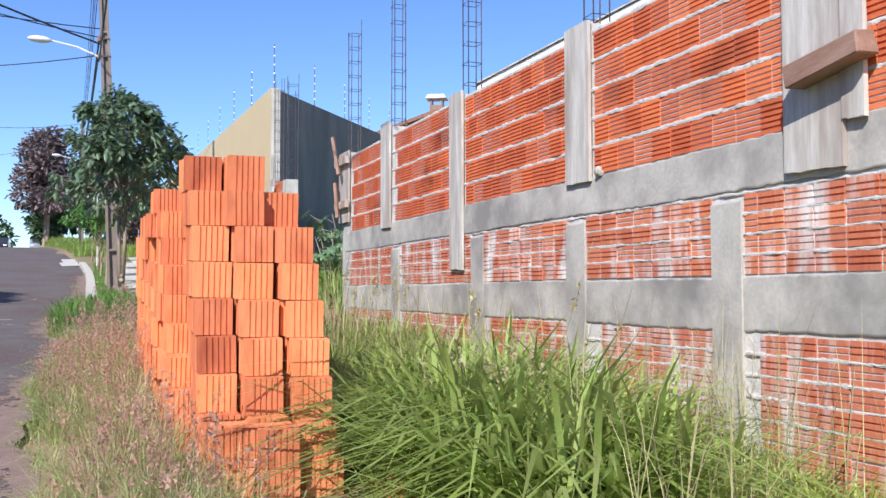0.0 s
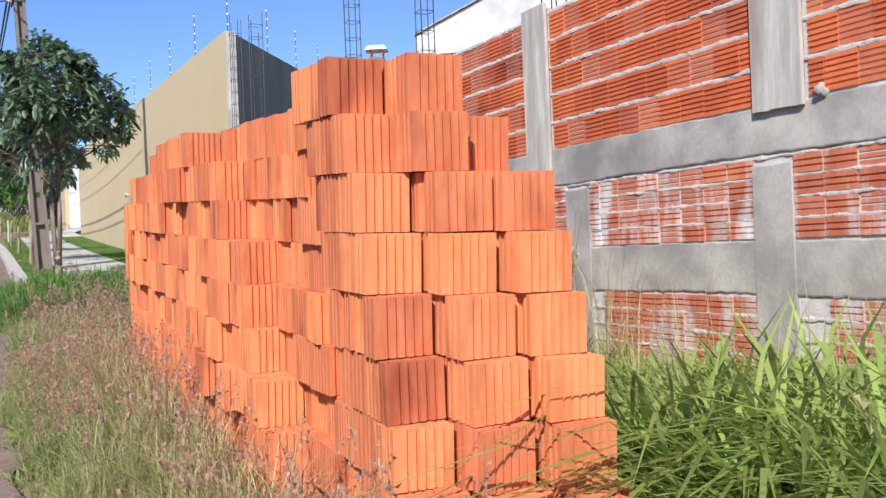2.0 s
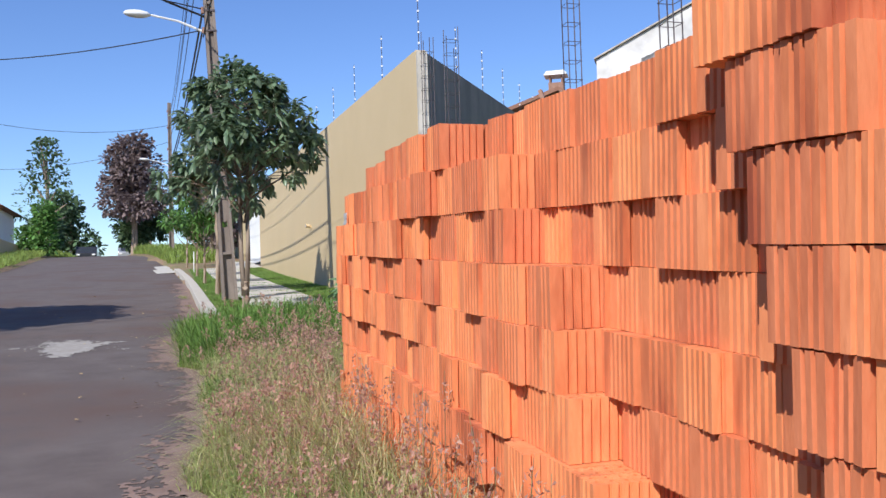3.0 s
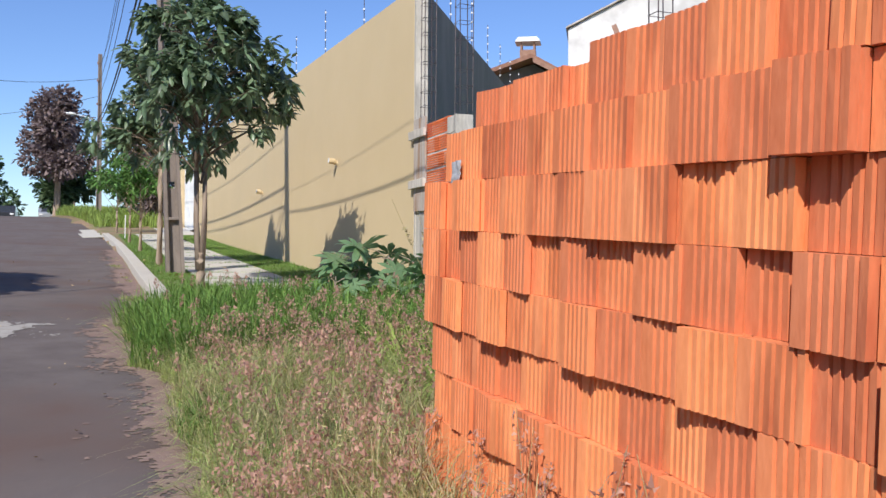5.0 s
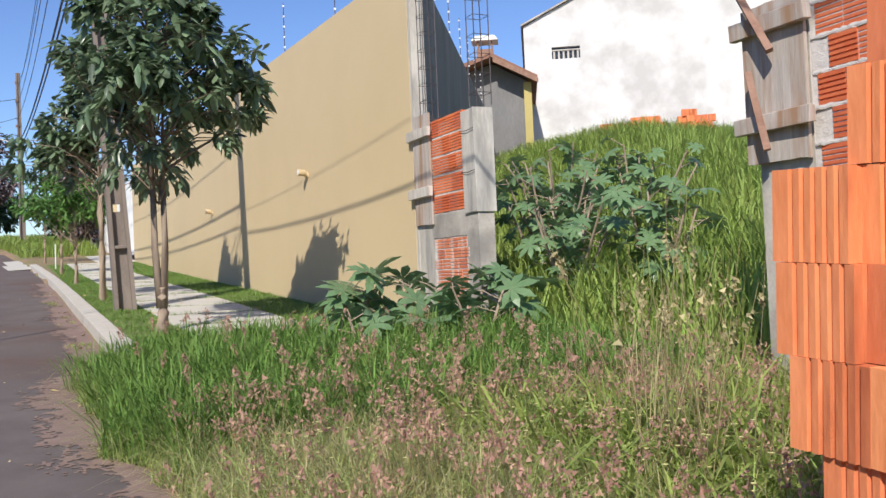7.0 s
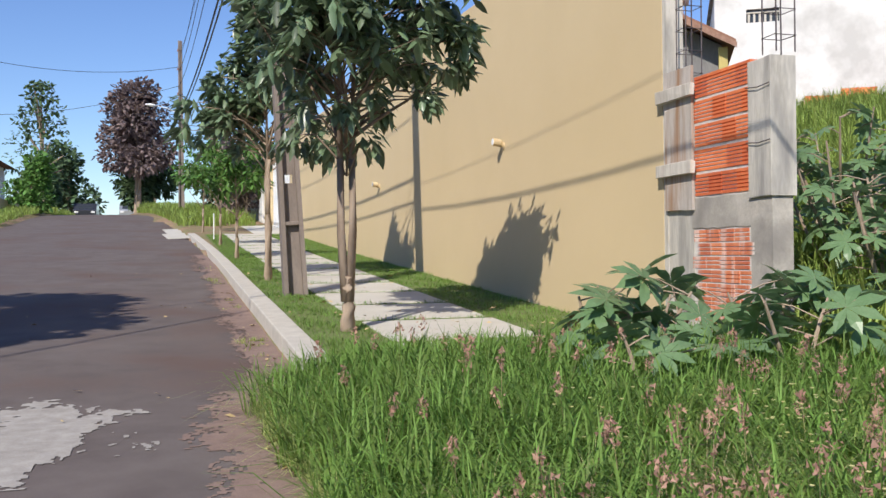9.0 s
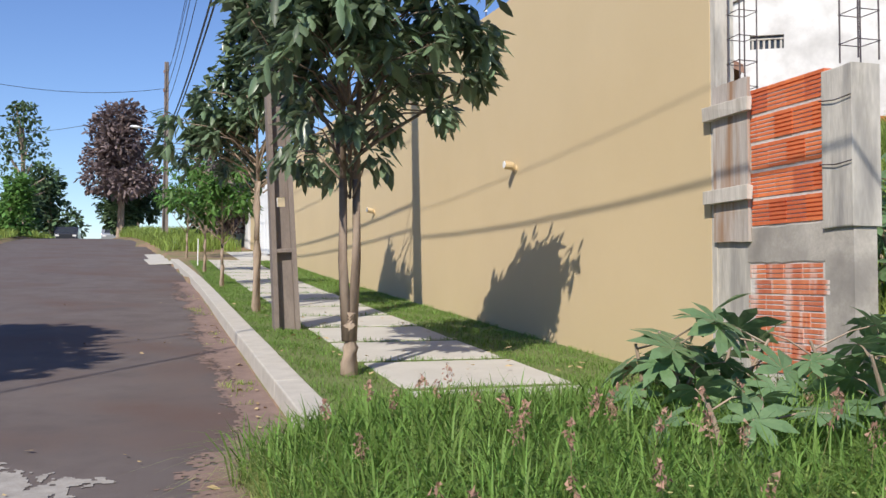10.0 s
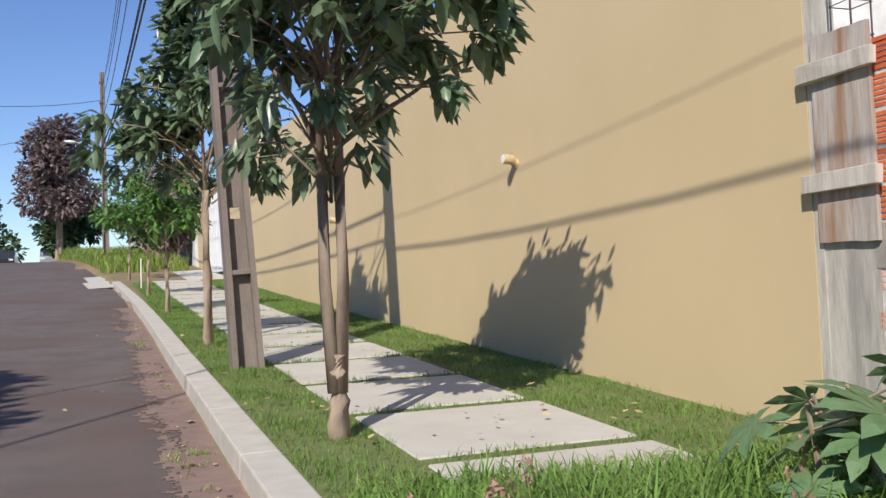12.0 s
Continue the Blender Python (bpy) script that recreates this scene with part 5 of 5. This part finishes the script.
# ragged fringe where the grass meets the asphalt
Y = rg.uniform(1.0, 17.0, 12000)
Y = Y[(Y > 8.5) | (rg.uniform(0, 1, 12000) < 0.3)]
X = road_edge(Y) + np.abs(rg.normal(0, 0.13, len(Y))) - 0.03 + 0.06 * np.sin(6.1 * Y) * np.sin(1.9 * Y)
blades("verge_fringe", X, Y, rg.uniform(0.05, 0.26, len(X)) * np.clip(0.5 + 3 * (X - road_edge(Y)), 0.4, 1.2), rg.uniform(0.003, 0.008, len(X)), VERGE, "ragged low grass along the asphalt edge", 15, 1.2)
# the lot behind
X, Y = scatter(rg, 95000, 3.2, 19.0, 12.9, 34.0, 0.2, lambda X, Y: (X - 3.2 < (Y - 11.5) * 1.05) & ((Y < 17.8) | ((X - 3.2) > (Y - 17.97) * 0.593)) & (X * 0.51 + Y * 0.86 < 35.2))
blades("hill_grass", X, Y, rg.uniform(0.4, 0.95, len(X)) * (1 - 0.45 * np.clip((0.51 * X + 0.86 * Y - 27) / 7, 0, 1)), rg.uniform(0.010, 0.024, len(X)), HILL, "tall sunlit green grass on the sloping lot", 9, 0.6)
# lawn strips along the pavement
X, Y = scatter(rg, 90000, -0.05, 2.92, 17.4, 34.0, 0.0, lambda X, Y: (X < 0.58) | (X > 1.98) | (np.mod(Y - SLAB_Y, SLAB_PITCH) > SLAB_PITCH - 0.155))
blades("lawn", X, Y, rg.uniform(0.035, 0.10, len(X)) * (0.75 + 0.5 * np.sin(3.1 * X + 2.3 * Y) ** 2), rg.uniform(0.003, 0.007, len(X)), LAWN, "short green lawn strip beside the slabs", 10, 0.7)
X, Y = scatter(rg, 26000, 0.0, 2.92, 34.0, 43.0, 0.0, lambda X, Y: (X < 0.58) | (X > 1.98) | (np.mod(Y - SLAB_Y, SLAB_PITCH) > SLAB_PITCH - 0.155))
blades("lawn", X, Y, rg.uniform(0.04, 0.09, len(X)), rg.uniform(0.006, 0.010, len(X)), LAWN, "short green lawn strip farther along", 11, 0.7)
lawn_bed = sheet("ground_lawn", [-0.06, 0.3, 0.8, 1.5, 2.25, 2.948], span((17.4, 43.0, 0.6)), lambda X, Y: grade(Y) + 0.006, LAWN_SOIL, "green lawn bed under the slabs", "lawn")
# rough grass far off, beyond the driveway and across the road
X, Y = scatter(rg, 14000, -3.0, 2.2, 49.6, 75.0, 0.12, lambda X, Y: X > kerb_bend(Y) - 0.2)
blades("rough_grass", X, Y, rg.uniform(0.3, 0.9, len(X)), rg.uniform(0.02, 0.035, len(X)), HILL, "rough grass beside the road", 12, 0.6)
X, Y = scatter(rg, 14000, -9.6, -7.9, 20.0, 100.0, 0.2)
blades("rough_grass", X, Y, rg.uniform(0.2, 0.6, len(X)), rg.uniform(0.02, 0.035, len(X)), HILL, "rough grass across the road", 13, 0.6, z=grade(Y))
# weeds in the gutter
X, Y = scatter(rg, 1500, -0.62, -0.36, 17.4, 30.0, 0.03, lambda X, Y: np.sin(1.7 * Y) > 0.55)
blades("gutter_weeds", X, Y, rg.uniform(0.03, 0.12, len(X)), rg.uniform(0.004, 0.009, len(X)), LUSH, "small weeds in the gutter", 14, 0.8, z=grade(Y) - 0.16)


def seed_heads(name, X, Y, H, label, seed, mat=PINK, n=26, size=0.012, spread=0.026):
    """Stalks with loose feathery panicles."""
    rg = np.random.default_rng(seed)
    m = len(X)
    lean = rg.normal(0, 0.16, (m, 2))
    Z = ground_z(X, Y)
    # panicle flakes
    t = rg.uniform(0, 1, (m, n))
    r0 = spread * np.sin(np.pi * np.clip(t * 0.92 + 0.04, 0, 1)) * rg.uniform(0.3, 1.2, (m, n))
    a = rg.uniform(0, 6.28, (m, n))
    base = H[:, None] * (0.78 + 0.22 * t * (0.10 / np.maximum(H[:, None] * 0.22, 0.02)))
    px = X[:, None] + lean[:, :1] * base + r0 * np.cos(a)
    py = Y[:, None] + lean[:, 1:] * base + r0 * np.sin(a)
    pz = Z[:, None] + base
    C = np.stack([px, py, pz], -1).reshape(-1, 3)
    k = len(C)
    V = (C[:, None] + rg.normal(0, size * 0.6, (k, 3, 3)) + np.array([(0, 0, 0), (0, 0, 0.3 * size), (0, 0, size)])[None]).reshape(-1, 3)
    heads = new(name, mesh_arrays(name, V, np.arange(3 * k).reshape(-1, 3), mat))
    tagged(heads, label, "grass", kind="stuff")
    s = 0.0022
    B = np.stack([X, Y, Z], -1)
    T = np.stack([X + lean[:, 0] * H, Y + lean[:, 1] * H, Z + H], -1)
    o = np.array([(s, 0, 0), (-s * 0.5, s * 0.87, 0), (-s * 0.5, -s * 0.87, 0)])
    V = np.concatenate([B[:, None] + o, T[:, None] + o * 0.5], 1).reshape(-1, 3)
    q = np.array([(0, 1, 4, 3), (1, 2, 5, 4), (2, 0, 3, 5)])
    F = (np.arange(m)[:, None, None] * 6 + q[None]).reshape(-1, 4)
    tagged(new("seed_stalks", mesh_arrays("seed_stalks", V, F, DRY)), "thin stalks of the seeding grass", "grass", kind="stuff")


X, Y = scatter(rg, 900, -0.65, 0.25, 0.8, 9.8, 0.0, bare_edge)
seed_heads("pink_seed_heads", X, Y, rg.uniform(0.22, 0.68, len(X)) * np.clip(0.55 + 0.7 * (X + 0.65), 0.5, 1.0), "loose pinkish seed heads of verge grass", 41, PINK, 30, 0.0095, 0.030)
X, Y = scatter(rg, 620, -0.6, 2.6, 9.2, 13.4, 0.0, off_road)
seed_heads("pink_seed_heads", X, Y, rg.uniform(0.22, 0.5, len(X)), "loose pinkish seed heads among the grass", 42, PINK, 34, 0.011, 0.040)
X, Y = scatter(rg, 75, -0.4, 2.4, 13.2, 16.6, 0.0, off_road)
seed_heads("pink_seed_heads", X, Y, rg.uniform(0.34, 0.52, len(X)), "scattered pink seed heads over the green tufts", 44, PINK, 40, 0.012, 0.028)
X, Y = scatter(rg, 90, 0.9, 2.8, 3.4, 12.0, 0.1, off_stack)
seed_heads("pale_seed_heads", X, Y, rg.uniform(0.75, 1.25, len(X)), "pale seed heads above the tall grass", 43, DRY, 22, 0.012, 0.016)
# pale yellow flowers in the verge
X, Y = scatter(rg, 420, -0.3, 2.4, 9.6, 14.2, 0.12, off_road)
k = len(X)
Hh = rg.uniform(0.25, 0.45, k)
a = np.arange(5) * 2 * np.pi / 5
C = np.stack([X, Y, ground_z(X, Y) + Hh], -1)
pet = np.stack([np.cos(a), np.sin(a), np.full(5, 0.6)], -1) * 0.010
V = np.concatenate([C[:, None], C[:, None] + pet], 1).reshape(-1, 3)
F = (np.arange(k)[:, None, None] * 6 + np.array([(0, i + 1, (i + 1) % 5 + 1) for i in range(5)])[None]).reshape(-1, 3)
tagged(new("pale_flowers", mesh_arrays("pale_flowers", V, F, PETAL)), "tiny pale yellow flowers in the verge grass", "flowers", kind="stuff")


# ---- castor plants ----
def castor_leaf(bm, c, d, size, r):
    """A hand-shaped leaf of eight long pointed lobes round its stalk."""
    n = d.normalized()
    u = n.orthogonal().normalized()
    v = n.cross(u)
    rot = r.uniform(0, 6.28)
    mid = bm.verts.new(c)
    lobes = 7
    ring = []
    for k in range(lobes):
        a = rot + (k - (lobes - 1) / 2) * 0.80
        s = size * (1.0 - 0.10 * abs(k - (lobes - 1) / 2))
        def at(ang, q, dz):
            return bm.verts.new(c + (u * math.cos(ang) + v * math.sin(ang)) * q + n * dz)
        ring.append((at(a - 0.38, s * 0.42, 0.0), at(a - 0.25, s * 0.70, -0.05 * s), at(a, s, -0.20 * s), at(a + 0.25, s * 0.70, -0.05 * s), at(a + 0.38, s * 0.42, 0.0), at(a, s * 0.6, -0.03 * s)))
    for p, q, t, w, x, m in ring:
        for f in ((mid, p, m), (p, q, m), (q, t, m), (t, w, m), (w, x, m), (x, mid, m)):
            bm.faces.new(f)


def castor_plant(x, y, h, leaves, size, seed, label):
    r = random.Random(seed)
    z = float(ground_z(x, y))
    p = thing("castor_plant", x, y, z, label, "castor plant", "castor plants")
    stems = max(2, leaves // 9)
    for s in range(stems):
        a = 6.28 * s / stems + r.uniform(-0.4, 0.4)
        q = [Vector((0, 0, -0.05))]
        reach = h * r.uniform(0.15, 0.55)
        for i in range(1, 5):
            q.append(Vector((math.cos(a) * reach * i / 4, math.sin(a) * reach * i / 4, h * i / 4 * r.uniform(0.85, 1.02) * (1 - 0.25 * reach / h))))
        stem = part("stem", tube(bmesh.new(), q, [0.022, 0.018, 0.015, 0.012, 0.008], 6), BARK, p)
        for k in range(max(3, leaves // stems)):
            f = r.uniform(0.3, 1.0)
            i = min(3, int(f * 4))
            b = q[i].lerp(q[i + 1], f * 4 - i)
            ang = r.uniform(0, 6.28)
            out = Vector((math.cos(ang), math.sin(ang), r.uniform(-0.1, 0.55)))
            c = b + out * size * r.uniform(0.7, 1.4)
            bm = bmesh.new()
            castor_leaf(bm, c, Vector((out.x * 0.55, out.y * 0.55, 0.75)) + Vector((r.gauss(0, 0.2), r.gauss(0, 0.2), 0)), size * r.uniform(0.7, 1.15), r)
            leaf = part("leaf", bm, CASTOR_LEAF, p)
            part("leaf_stalk", tube(bmesh.new(), [b, b.lerp(c, 0.6) + Vector((0, 0, 0.02)), c], [0.006, 0.005, 0.004], 4), BARK, leaf)


for x, y, h, n, s, seed in ((1.75, 16.25, 0.75, 15, 0.27, 1), (2.45, 15.55, 0.72, 17, 0.28, 2), (1.35, 15.4, 0.5, 8, 0.22, 3), (2.65, 16.1, 0.75, 14, 0.26, 4), (2.2, 16.9, 0.6, 10, 0.24, 9), (1.5, 16.35, 0.62, 9, 0.26, 21)):
    castor_plant(x, y, h, n, s, seed, "young castor plant with large hand-shaped leaves before the pillar")
for x, y, h, n, s, seed in ((4.3, 17.3, 1.5, 76, 0.19, 5), (5.0, 18.2, 1.6, 76, 0.19, 6), (3.8, 16.2, 1.3, 68, 0.18, 7), (5.2, 16.9, 1.4, 68, 0.18, 8), (4.2, 15.3, 1.1, 44, 0.2, 12)):
    castor_plant(x, y, h, n, s, seed, "large bushy castor plant on the sloping lot")

# ---- fallen leaves and litter ----
def litter(name, X, Y, Z, size, mat, label, seed):
    rg = np.random.default_rng(seed)
    n = len(X)
    a = rg.uniform(0, 6.28, n)
    L = size * rg.uniform(0.5, 1.3, n)
    d = np.stack([np.cos(a), np.sin(a), rg.uniform(-0.05, 0.3, n)], -1) * L[:, None]
    s = np.stack([-np.sin(a), np.cos(a), rg.uniform(-0.3, 0.3, n)], -1) * (L * 0.3)[:, None]
    C = np.stack([X, Y, Z + 0.012], -1)
    V = np.stack([C - d * 0.5, C + s, C + d * 0.5, C - s + np.array((0, 0, 0.006))], 1).reshape(-1, 3)
    F = (np.arange(n)[:, None] * 4 + np.arange(4)[None])
    return tagged(new(name, mesh_arrays(name, V, F, mat)), label, "leaves", kind="stuff")


Y = rg.uniform(15.2, 30, 90)
X = -0.34 - np.abs(rg.normal(0, 0.13, 90))
Y[:45] = 15.3 + np.abs(rg.normal(0, 0.9, 45))
X[:45] = -0.45 - np.abs(rg.normal(0, 0.16, 45))
litter("fallen_leaves", X, Y, grade(Y) - 0.145, 0.07, DEAD_LEAF, "dry brown leaves gathered in the gutter", 1)
Y = rg.uniform(4, 30, 60)
X = -0.9 - rg.gamma(1.2, 1.0, 60)
litter("fallen_leaves", X, Y, grade(Y) - 0.135, 0.05, DEAD_LEAF, "scattered dry leaves on the asphalt", 2)
Y = rg.uniform(17.2, 26, 90)
X = rg.uniform(-0.05, 2.4, 90)
litter("fallen_leaves", X, Y, grade(Y) + 0.05, 0.07, DEAD_LEAF, "dry leaves on the lawn and slabs", 3)
ob = litter("dry_leaf", np.array([-0.62]), np.array([15.9]), grade(np.array([15.9])) - 0.13, 0.3, DEAD_LEAF, "large curled dry leaf at the road edge", 4)
